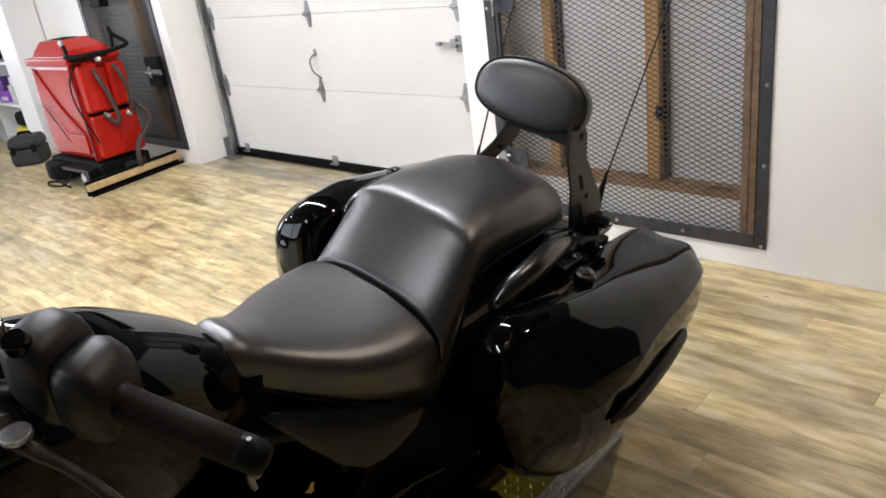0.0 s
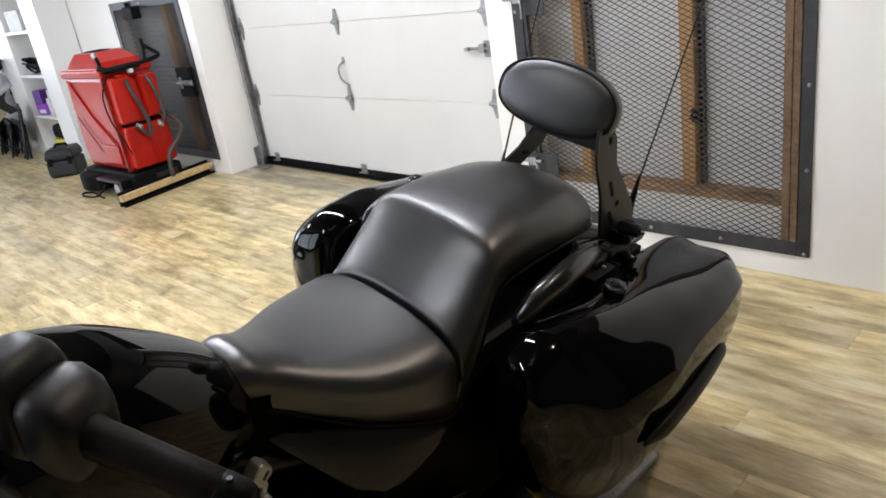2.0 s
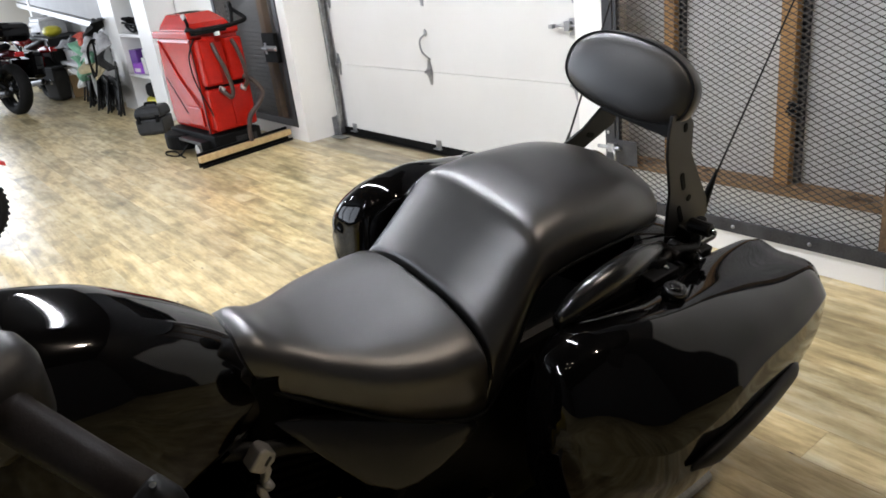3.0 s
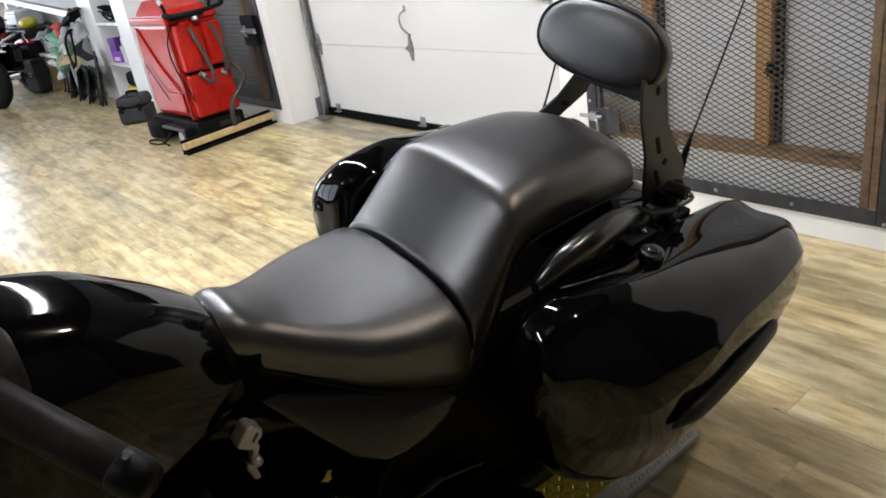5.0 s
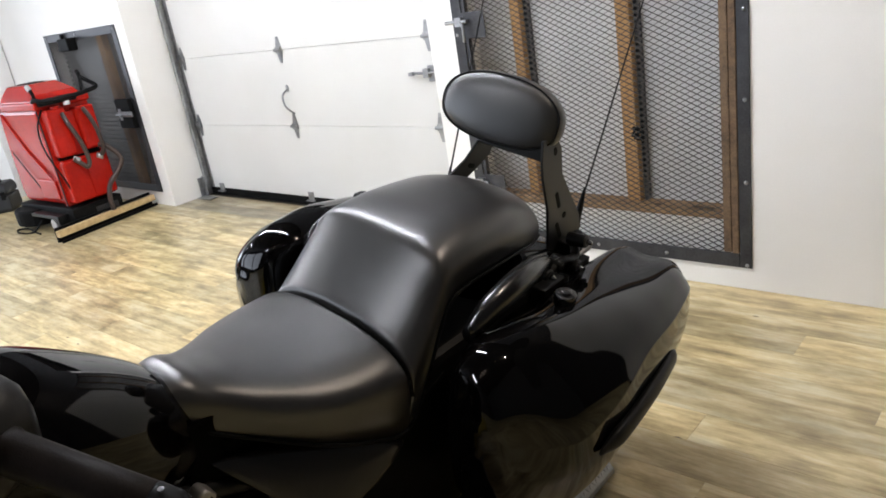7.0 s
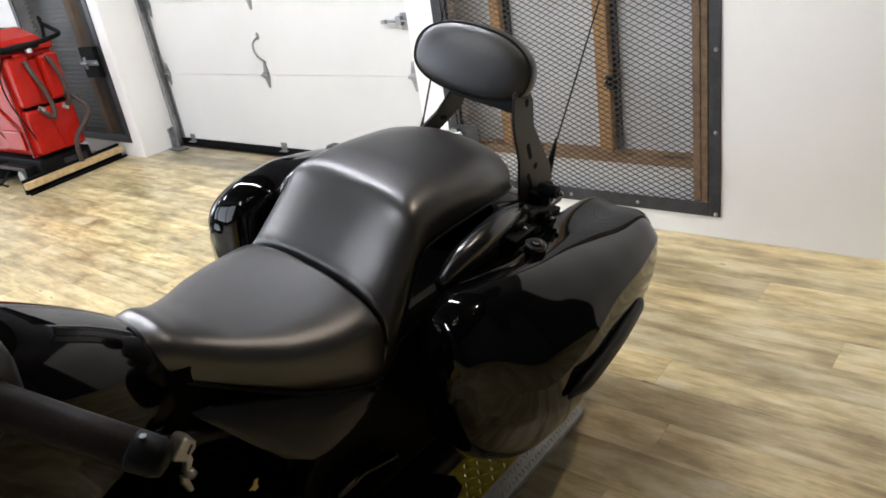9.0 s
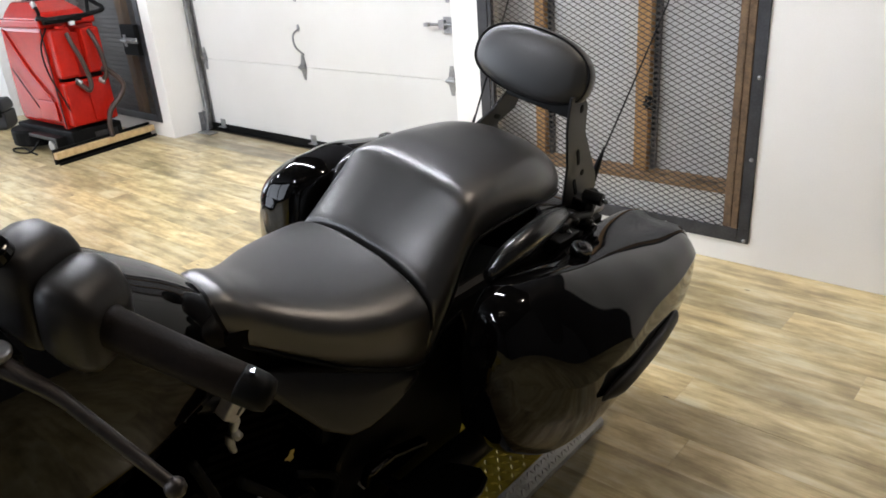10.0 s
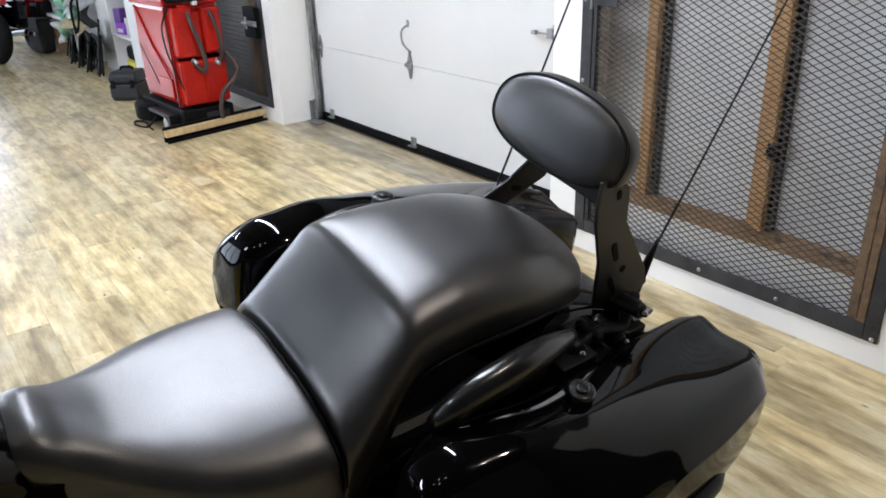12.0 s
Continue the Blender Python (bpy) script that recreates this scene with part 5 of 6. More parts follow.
def scrubber():
    e = thing("floor_scrubber", pose(-5.2, -0.505, 0, 0, 0, 3) @ Matrix.Diagonal((0.97, 0.8, 1, 1)), "red walk-behind floor scrubber with grey hoses, parked by the wall", "floor scrubber")
    # lower and upper tank: x forward is minus, rear towards plus x
    def shell(rows):
        bm = bmesh.new()
        loft(bm, [[(x0, -y0, z), (x1, -y1, z), (x1, y1, z), (x0, y0, z)] for z, x0, x1, y0, y1 in rows])
        return bm
    part("tank", shell([(0.20, -0.36, 0.37, 0.20, 0.21), (0.30, -0.37, 0.385, 0.21, 0.225), (0.60, -0.33, 0.41, 0.225, 0.24), (0.93, -0.27, 0.43, 0.235, 0.25)]), M["red"], e, "red moulded plastic tank", bevel=0.03)
    part("rim", boxes((-0.285, 0.45, -0.262, 0.262, 0.925, 0.985)), M["red"], e, bevel=0.015)
    bm = bmesh.new()
    loft(bm, [[(x0, -y, z), (x1, -y, z), (x1, y, z), (x0, y, z)] for z, x0, x1, y in ((0.98, -0.2, 0.40, 0.23), (1.03, -0.18, 0.36, 0.20), (1.10, -0.12, 0.20, 0.15))])
    part("lid", bm, M["red"], e, "red hinged tank lid", bevel=0.015)
    part("lid_grip", boxes((-0.06, 0.14, -0.08, 0.08, 1.098, 1.106)), M["blackrubber"], e, bevel=0.004)
    # slanting ridge and pocket on the flank that faces the room
    bm = bmesh.new()
    plate(bm, [(-0.24, 0.91), (-0.20, 0.91), (0.06, 0.62), (0.32, 0.42), (0.32, 0.39), (0.02, 0.60)], -0.012, 1, -0.238)
    part("flank_ridge", bm, M["red"], e, bevel=0.005)
    part("flank_panel", boxes((0.06, 0.34, -0.248, -0.228, 0.25, 0.40)), M["red"], e, bevel=0.008)
    # thin dark tube stands in for the shaded line of a groove
    bm = bmesh.new()
    tube(bm, [(-0.24, -0.243, 0.62), (0.12, -0.241, 0.27)], 0.005, 6)
    part("scuff_strip", bm, M["blackrubber"], e)
    # rear tanks between the hoses
    part("rear_tank", boxes((0.42, 0.535, -0.225, -0.045, 0.57, 0.92)), M["red"], e, "red rear tank block", bevel=0.02)
    part("rear_tank", boxes((0.42, 0.525, 0.045, 0.225, 0.58, 0.90)), M["red"], e, "red rear tank block", bevel=0.02)
    part("rear_panel", boxes((0.43, 0.48, -0.046, 0.046, 0.56, 0.88)), M["red"], e, "recessed red panel", bevel=0.004)
    part("rear_tank", boxes((0.41, 0.52, -0.22, 0.22, 0.22, 0.545)), M["red"], e, "red rear tank block", bevel=0.02)
    part("rear_rib", boxes((0.519, 0.53, -0.01, 0.01, 0.24, 0.53)), M["red"], e, bevel=0.003)
    part("rear_plate", boxes((0.385, 0.428, -0.242, 0.242, 0.2, 0.925)), M["red"], e, bevel=0.006)
    part("edge_trim", boxes((0.412, 0.43, -0.247, -0.2425, 0.2, 0.92)), M["blackrubber"], e, bevel=0.002)
    # black strip puts the shade of the gap between the rear tanks
    part("rear_gap", boxes((0.426, 0.455, -0.2, 0.2, 0.54, 0.585)), M["blackrubber"], e, bevel=0.004)
    bm = bmesh.new()
    bar(bm, (0.48, -0.1, 0.89), (0.48, -0.1, 0.935), 0.045, 16)
    part("tank_cap", bm, M["red"], e, bevel=0.005)
    for pts, r in (([(0.535, -0.09, 0.88), (0.575, -0.085, 0.80), (0.59, -0.045, 0.69), (0.59, -0.015, 0.57), (0.58, -0.01, 0.50), (0.57, -0.035, 0.47), (0.56, -0.07, 0.50), (0.53, -0.11, 0.545)], 0.018),
                   ([(0.52, 0.12, 0.88), (0.565, 0.13, 0.82), (0.585, 0.155, 0.70), (0.58, 0.16, 0.57), (0.55, 0.14, 0.52)], 0.018),
                   ([(0.50, 0.16, 0.60), (0.57, 0.21, 0.57), (0.62, 0.27, 0.47), (0.60, 0.22, 0.38), (0.58, 0.12, 0.30), (0.57, 0.08, 0.20), (0.57, 0.08, 0.10)], 0.02)):
        part("hose", tube(bmesh.new(), spline(pts, 14), r, 10, 0.10), M["hose"], e, "ribbed grey-brown suction hose", True)
    # handle
    bm = bmesh.new()
    tube(bm, spline([(0.40, -0.24, 0.98), (0.46, -0.25, 1.0), (0.56, -0.22, 0.985), (0.61, -0.10, 0.985), (0.62, 0.14, 1.0), (0.60, 0.26, 1.02), (0.48, 0.27, 1.06), (0.40, 0.25, 1.10)], 6), 0.016, 12)
    part("handle", bm, M["blackrubber"], e, "black looped push handle", True)
    for pts in ([(0.42, -0.22, 0.97), (0.43, -0.23, 1.05), (0.40, -0.24, 1.10)], [(0.44, 0.21, 0.98), (0.42, 0.24, 1.08), (0.37, 0.26, 1.13)]):
        part("lever", tube(bmesh.new(), spline(pts, 5), 0.015, 8), M["blackrubber"], e, smooth=True)
    for pts in ([(0.418, -0.235, 1.07), (0.40, -0.24, 1.105)], [(0.395, 0.255, 1.115), (0.37, 0.26, 1.135)]):
        bm = bmesh.new()
        bar(bm, pts[0], pts[1], 0.021, 12)
        part("lever_tip", bm, M["silver"] if pts[0][1] < 0 else M["satin"], e, bevel=0.004)
    for y, z in ((-0.075, 0.545), (0.145, 0.525)):
        bm = bmesh.new()
        bar(bm, (0.522, y - 0.03, z), (0.556, y, z - 0.02), 0.021, 12)
        part("hose_cuff", bm, M["silver"], e, "pale grey hose cuff", True)
    bm = bmesh.new()
    bar(bm, (0.47, 0.02, 0.925), (0.47, 0.02, 0.955), 0.028, 14)
    part("filler_cap", bm, M["paper"], e, "small pale filler cap", bevel=0.004)
    part("control_panel", boxes((0.40, 0.49, -0.23, 0.12, 0.95, 0.995)), M["blackrubber"], e, bevel=0.01)
    part("cable", tube(bmesh.new(), spline([(0.47, -0.22, 0.93), (0.46, -0.30, 0.80), (0.45, -0.29, 0.62), (0.50, -0.24, 0.42), (0.5, -0.2, 0.3)], 8), 0.007, 6), M["blackrubber"], e, smooth=True)
    # base, brush deck, lamp, wheels, squeegee
    part("base", boxes((-0.40, 0.50, -0.26, 0.24, 0.075, 0.19)), M["blackrubber"], e, bevel=0.012)
    bm = bmesh.new()
    bar(bm, (-0.22, -0.2, 0.03), (-0.22, -0.2, 0.16), 0.21, 28)
    part("brush_deck", bm, M["blackrubber"], e, bevel=0.02)
    part("step_plate", boxes((-0.05, 0.38, -0.36, -0.24, 0.125, 0.15), (0.36, 0.40, -0.36, -0.2, 0.0, 0.15)), M["satin"], e, bevel=0.005)
    bm = bmesh.new()
    bar(bm, (0.28, -0.34, 0.075), (0.28, -0.285, 0.075), 0.068, 24)
    wh = part("caster", bm, M["tyre"], e, bevel=0.012)
    bm = bmesh.new()
    bar(bm, (0.28, -0.352, 0.075), (0.28, -0.338, 0.075), 0.045, 20)
    part("hub", bm, M["silver"], wh, "silver wheel hub", bevel=0.004)
    for y in (-0.2, 0.17):
        bm = bmesh.new()
        bar(bm, (0.1, y - 0.025, 0.076), (0.1, y + 0.025, 0.076), 0.075, 24)
        part("wheel", bm, M["tyre"], e, bevel=0.01)
    m = pose(0.535, 0.03, 0, 0, 0, 6)
    part("squeegee", boxes((-0.02, 0.025, -0.54, 0.54, 0.045, 0.092)), M["wood"], e, "pale wooden squeegee bar", m=m, bevel=0.004)
    part("squeegee_blade", boxes((-0.045, -0.022, -0.53, 0.53, 0.001, 0.11), (0.027, 0.034, -0.54, 0.54, 0.001, 0.022)), M["blackrubber"], e, "black rubber squeegee blade", m=m)
    part("squeegee_bracket", boxes((0.36, 0.50, -0.05, 0.2, 0.06, 0.16)), M["steel"], e, bevel=0.01)
    part("power_cord", tube(bmesh.new(), spline([(0.1, -0.35, 0.1), (0.0, -0.42, 0.012), (-0.16, -0.47, 0.009), (-0.28, -0.42, 0.009), (-0.2, -0.36, 0.009), (-0.02, -0.40, 0.009), (0.12, -0.42, 0.009)], 8), 0.008, 6), M["blackrubber"], e, smooth=True)
    return e


scrubber()


def toolbox():
    e = thing("tool_case", pose(-6.46, -0.60, 0, 0, 0, 50) @ Matrix.Diagonal((0.6, 1.0, 1.2, 1)), "closed dark grey plastic tool case on the floor", "case")
    bm = bmesh.new()
    loft(bm, [[(-0.22 * f, -0.13 * f, z), (0.22 * f, -0.13 * f, z), (0.22 * f, 0.13 * f, z), (-0.22 * f, 0.13 * f, z)] for z, f in ((0.002, 0.9), (0.03, 1.0), (0.13, 1.0))])
    part("body", bm, M["case"], e, bevel=0.015)
    bm = bmesh.new()
    loft(bm, [[(-0.22 * f, -0.13 * f, z), (0.22 * f, -0.13 * f, z), (0.22 * f, 0.13 * f, z), (-0.22 * f, 0.13 * f, z)] for z, f in ((0.135, 1.0), (0.18, 1.0), (0.22, 0.86))])
    part("lid", bm, M["case"], e, bevel=0.02)
    for x in (-0.15, 0.15):
        part("latch", boxes((x - 0.03, x + 0.03, -0.142, -0.131, 0.10, 0.16)), M["blackrubber"], e, bevel=0.004)
    part("handle", tube(bmesh.new(), spline([(-0.09, 0, 0.215), (-0.08, 0, 0.24), (0.08, 0, 0.24), (0.09, 0, 0.215)], 5), 0.011, 8), M["blackrubber"], e, smooth=True)


M["case"] = mottled("dark_grey_case_plastic", (0.01, 0.0105, 0.011), (0.028, 0.029, 0.031), 9.0, (0.45, 0.6), 0, 0.1, spec=0.3)
toolbox()


def shelf_goods():
    e = thing("work_light", pose(-7.5, -0.19, 0.052), "yellow and black portable tool on the shelf", "tool")
    part("body", boxes((-0.16, 0.16, -0.1, 0.1, 0.002, 0.13)), M["yellowplastic"], e, "yellow plastic body", bevel=0.03)
    part("stripe", boxes((-0.09, 0.09, -0.106, -0.101, 0.055, 0.08)), M["blackrubber"], e)
    part("top", boxes((-0.14, 0.15, -0.09, 0.09, 0.131, 0.28)), M["blackrubber"], e, bevel=0.04)
    e = thing("carton", pose(-7.86, -0.19, 0.43, 0, 0, 12), "dark purple carton standing on a shelf", "box")
    part("box", boxes((-0.07, 0.07, -0.06, 0.06, 0.001, 0.25)), M["purple"], e, bevel=0.003)
    e = thing("carton", pose(-7.74, -0.22, 0.43, 0, 0, 8), "violet printed pack leaning on the shelf", "box")
    part("box", boxes((-0.1, 0.1, -0.05, 0.05, 0.001, 0.11)), M["violet"], e, bevel=0.006)
    part("label", boxes((-0.06, 0.07, -0.054, -0.051, 0.02, 0.06)), M["paper"], e)
    e = thing("carton", pose(-7.5, -0.14, 0.43, 0, 0, -8), "white carton standing on a shelf", "box")
    part("box", boxes((-0.17, 0.17, -0.08, 0.08, 0.001, 0.25)), M["paper"], e, bevel=0.004)
    part("flap", boxes((-0.15, 0.02, -0.11, -0.085, 0.001, 0.17)), M["paper"], e, bevel=0.004)
    rng = random.Random(3)
    e = thing("cable_tangle", pose(-7.66, -0.17, 0.86), "tangle of black cables on a shelf", "cables")
    for k in range(9):
        pts = [(rng.uniform(-0.24, 0.24), rng.uniform(-0.1, 0.1), rng.uniform(0.012, 0.16)) for _ in range(7)]
        part("cable", tube(bmesh.new(), spline(pts, 6), 0.012, 6), M["blackrubber"], e, smooth=True)
    e = thing("carton", pose(-7.7, -0.17, 1.3, 0, 0, 5), "white carton on the upper shelf", "box")
    part("box", boxes((-0.16, 0.16, -0.1, 0.1, 0.001, 0.2)), M["paper"], e, bevel=0.004)


M["violet"] = material("violet_print", (0.25, 0.06, 0.45), 0.5)
shelf_goods()


def folding_chair():
    e = thing("folding_chair", pose(0, 0, 0), "black tubular folding chair folded flat and leaning", "chair", "folded chairs")
    for s in (-0.2, 0.2):
        part("leg", tube(bmesh.new(), spline([(s, 0, 0.011), (s, 0.02, 0.4), (s * 0.95, 0.04, 0.84)], 5), 0.012, 8), M["satin"], e, smooth=True)
        part("leg", tube(bmesh.new(), spline([(s * 0.85, 0.04, 0.011), (s * 0.85, 0.04, 0.3), (s * 0.85, 0.045, 0.6)], 5), 0.012, 8), M["satin"], e, smooth=True)
    part("crossbar", tube(bmesh.new(), [(-0.2, 0.01, 0.16), (0.2, 0.01, 0.16)], 0.009, 8), M["satin"], e, smooth=True)
    part("seat", boxes((-0.17, 0.17, 0.026, 0.04, 0.34, 0.66)), M["plastic"], e, bevel=0.006)
    part("backrest", boxes((-0.19, 0.19, 0.03, 0.045, 0.68, 0.86)), M["plastic"], e, bevel=0.006)
    return e


fc = folding_chair()
fc.matrix_basis = pose(-8.05, -0.50, 0, -6, 4, -14) @ Matrix.Diagonal((0.9, 1, 0.66, 1))
for k in range(1, 12):
    copy_thing(fc, pose(-8.05 - 0.13 * k, -0.53 + 0.02 * (k % 3), 0, -6 - k % 2 * 2, 4 + k % 3, -16 + 9 * (k % 3)) @ Matrix.Diagonal((0.9, 1, 0.64 + 0.03 * (k % 3), 1)))


def cloth(name, label, mat, m, size, seed, parent_cat):
    """A crumpled heap of cloth or paper."""
    bm = bmesh.new()
    n = 18
    rng = random.Random(seed)
    ph = [rng.uniform(0, 6) for _ in range(6)]
    grid = []
    for i in range(n + 1):
        row = []
        for j in range(n + 1):
            x, y = (i / n - 0.5), (j / n - 0.5)
            h = (1 - (2 * abs(x)) ** 2.4) * (1 - (2 * abs(y)) ** 2.4)
            z = h * (0.7 + 0.3 * math.sin(9 * x + ph[0]) * math.cos(8 * y + ph[1])) + 0.16 * math.sin(21 * x + 13 * y + ph[2]) * h
            row.append(bm.verts.new((x * size[0], y * size[1] + 0.04 * math.sin(7 * x + ph[3]), z * size[2])))
        grid.append(row)
    for i in range(n):
        for j in range(n):
            bm.faces.new((grid[i][j], grid[i + 1][j], grid[i + 1][j + 1], grid[i][j + 1]))
    ob = part(name, bm, mat, None, label, True, m=m)
    so = ob.modifiers.new("thick", "SOLIDIFY")
    so.thickness = 0.006
    return tagged(ob, category=parent_cat)


M["redcloth"] = mottled("red_cloth", (0.4, 0.03, 0.02), (0.7, 0.2, 0.14), 14.0, (0.6, 0.8))
M["blackcloth"] = mottled("black_cloth", (0.006, 0.006, 0.006), (0.02, 0.02, 0.02), 14.0, (0.6, 0.8))
M["greycloth"] = mottled("grey_plastic_bag", (0.22, 0.22, 0.23), (0.55, 0.56, 0.58), 11.0, (0.3, 0.5))
M["tan"] = mottled("tan_paper", (0.3, 0.25, 0.14), (0.48, 0.42, 0.26), 10.0, (0.6, 0.8))
cloth("cloth", "green and white printed cloth draped over the chairs", M["green"], pose(-8.72, -0.54, 0.62, 10, 68, 20), (0.4, 0.16, 0.07), 1, "cloth")
cloth("cloth", "pale green cloth hanging beside the chairs", M["green"], pose(-8.82, -0.60, 0.50, 4, 80, 34), (0.3, 0.12, 0.05), 11, "cloth")
cloth("paper_sheet", "crumpled white paper hanging beside the chairs", M["paper"], pose(-8.86, -0.63, 0.40, 15, 72, 30), (0.24, 0.1, 0.05), 6, "paper")
cloth("paper_sheet", "white printed card among the clothes", M["paper"], pose(-8.6, -0.56, 0.63, 60, 12, 20), (0.14, 0.09, 0.015), 16, "paper")
cloth("paper_sheet", "tan paper bag lying on the folded chairs", M["tan"], pose(-8.5, -0.55, 0.50, 40, 20, 20), (0.34, 0.16, 0.06), 7, "paper bag")
cloth("plastic_bag", "grey plastic bag lying on the folded chairs", M["greycloth"], pose(-8.5, -0.42, 0.74, 24, 12, 20), (0.3, 0.26, 0.18), 2, "bag")
cloth("cloth", "black strap and cloth hanging over the chairs", M["blackcloth"], pose(-8.38, -0.44, 0.62, 20, 70, 10), (0.34, 0.1, 0.06), 8, "cloth")
cloth("cloth", "red cloth lying on the folded chairs", M["redcloth"], pose(-8.82, -0.50, 0.80, 30, 50, 50), (0.2, 0.13, 0.08), 3, "cloth")
cloth("cloth", "white cloth edge beside the red one", M["paper"], pose(-8.8, -0.53, 0.73, 30, 60, 40), (0.2, 0.09, 0.05), 13, "cloth")
cloth("jacket", "black jacket heaped on the folded chairs", M["blackcloth"], pose(-8.5, -0.38, 0.93, 10, -26, 10), (0.36, 0.2, 0.1), 4, "jacket")
strap = thing("strap", pose(-8.4, -0.5, 0), "black looped strap hanging on the chairs", "strap")
for k in range(3):
    part("loop", tube(bmesh.new(), spline([(0, 0.02 * k, 0.82), (-0.06 - 0.02 * k, -0.05, 0.72), (-0.05, -0.07, 0.52 - 0.05 * k), (0.05, -0.06, 0.45), (0.09, -0.03, 0.6), (0.05, 0, 0.8)], 6), 0.012, 6), M["blackrubber"], strap, smooth=True)

e_box = thing("cardboard_box", pose(-10.5, -0.34, 0, 0, 0, 8), "brown cardboard box on the floor behind the chairs", "box")
part("carton", boxes((-0.2, 0.2, -0.15, 0.15, 0.001, 0.30)), M["card"], e_box, bevel=0.004)
for k in (-1, 1):
    part("flap", boxes((-0.19, 0.19, -0.001, 0.14, 0, 0.004)), M["card"], e_box, m=pose(0, k * 0.15, 0.302, 28 if k < 0 else 152, 0, 0))


def nook():
    """Alcove west of the shelf: lintel, sloping boards under a stair, cabinet and shelf."""
    e = thing("staircase", pose(0, 0, 0), "white painted boxed-in staircase over an alcove", "staircase", kind="structure")
    part("lintel", boxes((-13.58, -8.482, -0.3, -0.004, 1.31, 1.52)), M["white"], e, bevel=0.004)
    part("post", boxes((-12.5, -12.36, -0.3, -0.18, 0, 1.308)), M["white"], e, bevel=0.004)
    bm = bmesh.new()
    plate(bm, [(-13.5, 1.30), (-8.485, 0.98), (-8.485, 1.30)], 0.28, 1, -0.285)
    part("soffit", bm, M["soffit"], e)
    for y0, y1, z in ((-0.298, -0.20, -0.10), (-0.12, -0.03, -0.07)):
        bm = bmesh.new()
        plate(bm, [(-13.4, 1.30 + z), (-8.6, 0.985 + z), (-8.6, 1.06 + z), (-13.4, 1.375 + z)], y1 - y0, 1, y0)
        part("sloping_board", bm, M["white"], e, bevel=0.004)
    s = thing("under_stair_shelf", pose(0, 0, 0), "low white shelf in the alcove with mixed goods", "shelf")
    part("shelf", boxes((-10.35, -8.9, -0.5, -0.01, 0.46, 0.495)), M["white"], s, bevel=0.003)
    for x in (-10.34, -8.95):
        part("side_panel", boxes((x, x + 0.03, -0.49, -0.012, 0.002, 0.459)), M["white"], s)
    c = thing("cabinet", pose(-11.35, -0.34, 0), "low black cabinet in the alcove", "cabinet")
    part("body", boxes((-0.95, 0.95, -0.22, 0.3, 0.03, 0.80)), M["plastic"], c, bevel=0.01)
    for x in (-0.475, 0.475):
        part("door", boxes((x - 0.46, x + 0.46, -0.24, -0.222, 0.06, 0.77)), M["plastic"], c, bevel=0.005)
    for x in (-0.9, 0.9):
        part("foot", boxes((x - 0.04, x + 0.04, -0.2, 0.28, 0.0, 0.029)), M["satin"], c)
    rng = random.Random(12)
    goods = [(-10.15, 0.16, 0.15, "paper"), (-9.85, 0.2, 0.1, "white"), (-9.55, 0.14, 0.2, "greycloth"), (-9.25, 0.14, 0.12, "paper"), (-9.05, 0.1, 0.18, "white")]
    for x, w, h, mat in goods:
        g = thing("carton", pose(x, rng.uniform(-0.36, -0.26), 0.495, 0, 0, rng.uniform(-15, 15)), "pale plastic bin on the alcove shelf", "box", "goods in the alcove")
        part("box", boxes((-w, w, -0.1, 0.1, 0.001, h)), M[mat], g, bevel=0.012)
        part("rim", boxes((-w - 0.006, w + 0.006, -0.106, 0.106, h - 0.02, h + 0.004)), M[mat], g, bevel=0.003)
    g = thing("printer", pose(-11.5, -0.3, 0.80, 0, 0, 6), "pale grey office machine on the cabinet", "printer")
    part("body", boxes((-0.24, 0.24, -0.18, 0.18, 0.001, 0.2)), M["paper"], g, bevel=0.02)
    part("tray", boxes((-0.18, 0.18, -0.22, -0.181, 0.03, 0.06)), M["plastic"], g, bevel=0.004)
    part("lid", boxes((-0.22, 0.2, -0.16, 0.17, 0.201, 0.235)), M["white"], g, bevel=0.01)
    g = thing("carton", pose(-11.95, -0.3, 0.80, 0, 0, -8), "pale carton with dark print on the cabinet", "box")
    part("box", boxes((-0.14, 0.14, -0.12, 0.12, 0.001, 0.26)), M["paper"], g, bevel=0.004)
    for k in range(3):
        part("print_bar", boxes((-0.1, 0.06, -0.123, -0.1205, 0.06 + k * 0.06, 0.085 + k * 0.06)), M["plastic"], g)
    cloth("jacket", "black jacket heaped on the alcove shelf", M["blackcloth"], pose(-9.5, -0.28, 0.66, 0, 8, 10), (0.9, 0.36, 0.2), 14, "jacket")
    cloth("plastic_bag", "grey plastic bag on the alcove shelf", M["greycloth"], pose(-10.0, -0.32, 0.68, 0, 4, 40), (0.4, 0.34, 0.16), 15, "bag")
    for k in range(7):
        x = -12.2 + k * 0.27
        g = thing("bottle", pose(x, -0.16, 1.52), "clear bluish plastic bottle on the ledge", "bottle", "bottles on the ledge")
        bm = bmesh.new()
        lathe(bm, [(0.001, 0.001), (0.04, 0.001), (0.042, 0.02), (0.042, 0.17), (0.015, 0.22), (0.015, 0.235), (0.001, 0.235)], "z", 16)
        part("flask", bm, M["bluish"], g, "", True)
        bm = bmesh.new()
        bar(bm, (0, 0, 0.236), (0, 0, 0.26), 0.018, 12)
        part("cap", bm, M["white"], g)


M["soffit"] = mottled("grey_soffit_board", (0.42, 0.42, 0.42), (0.55, 0.55, 0.55), 3.0, (0.6, 0.8))
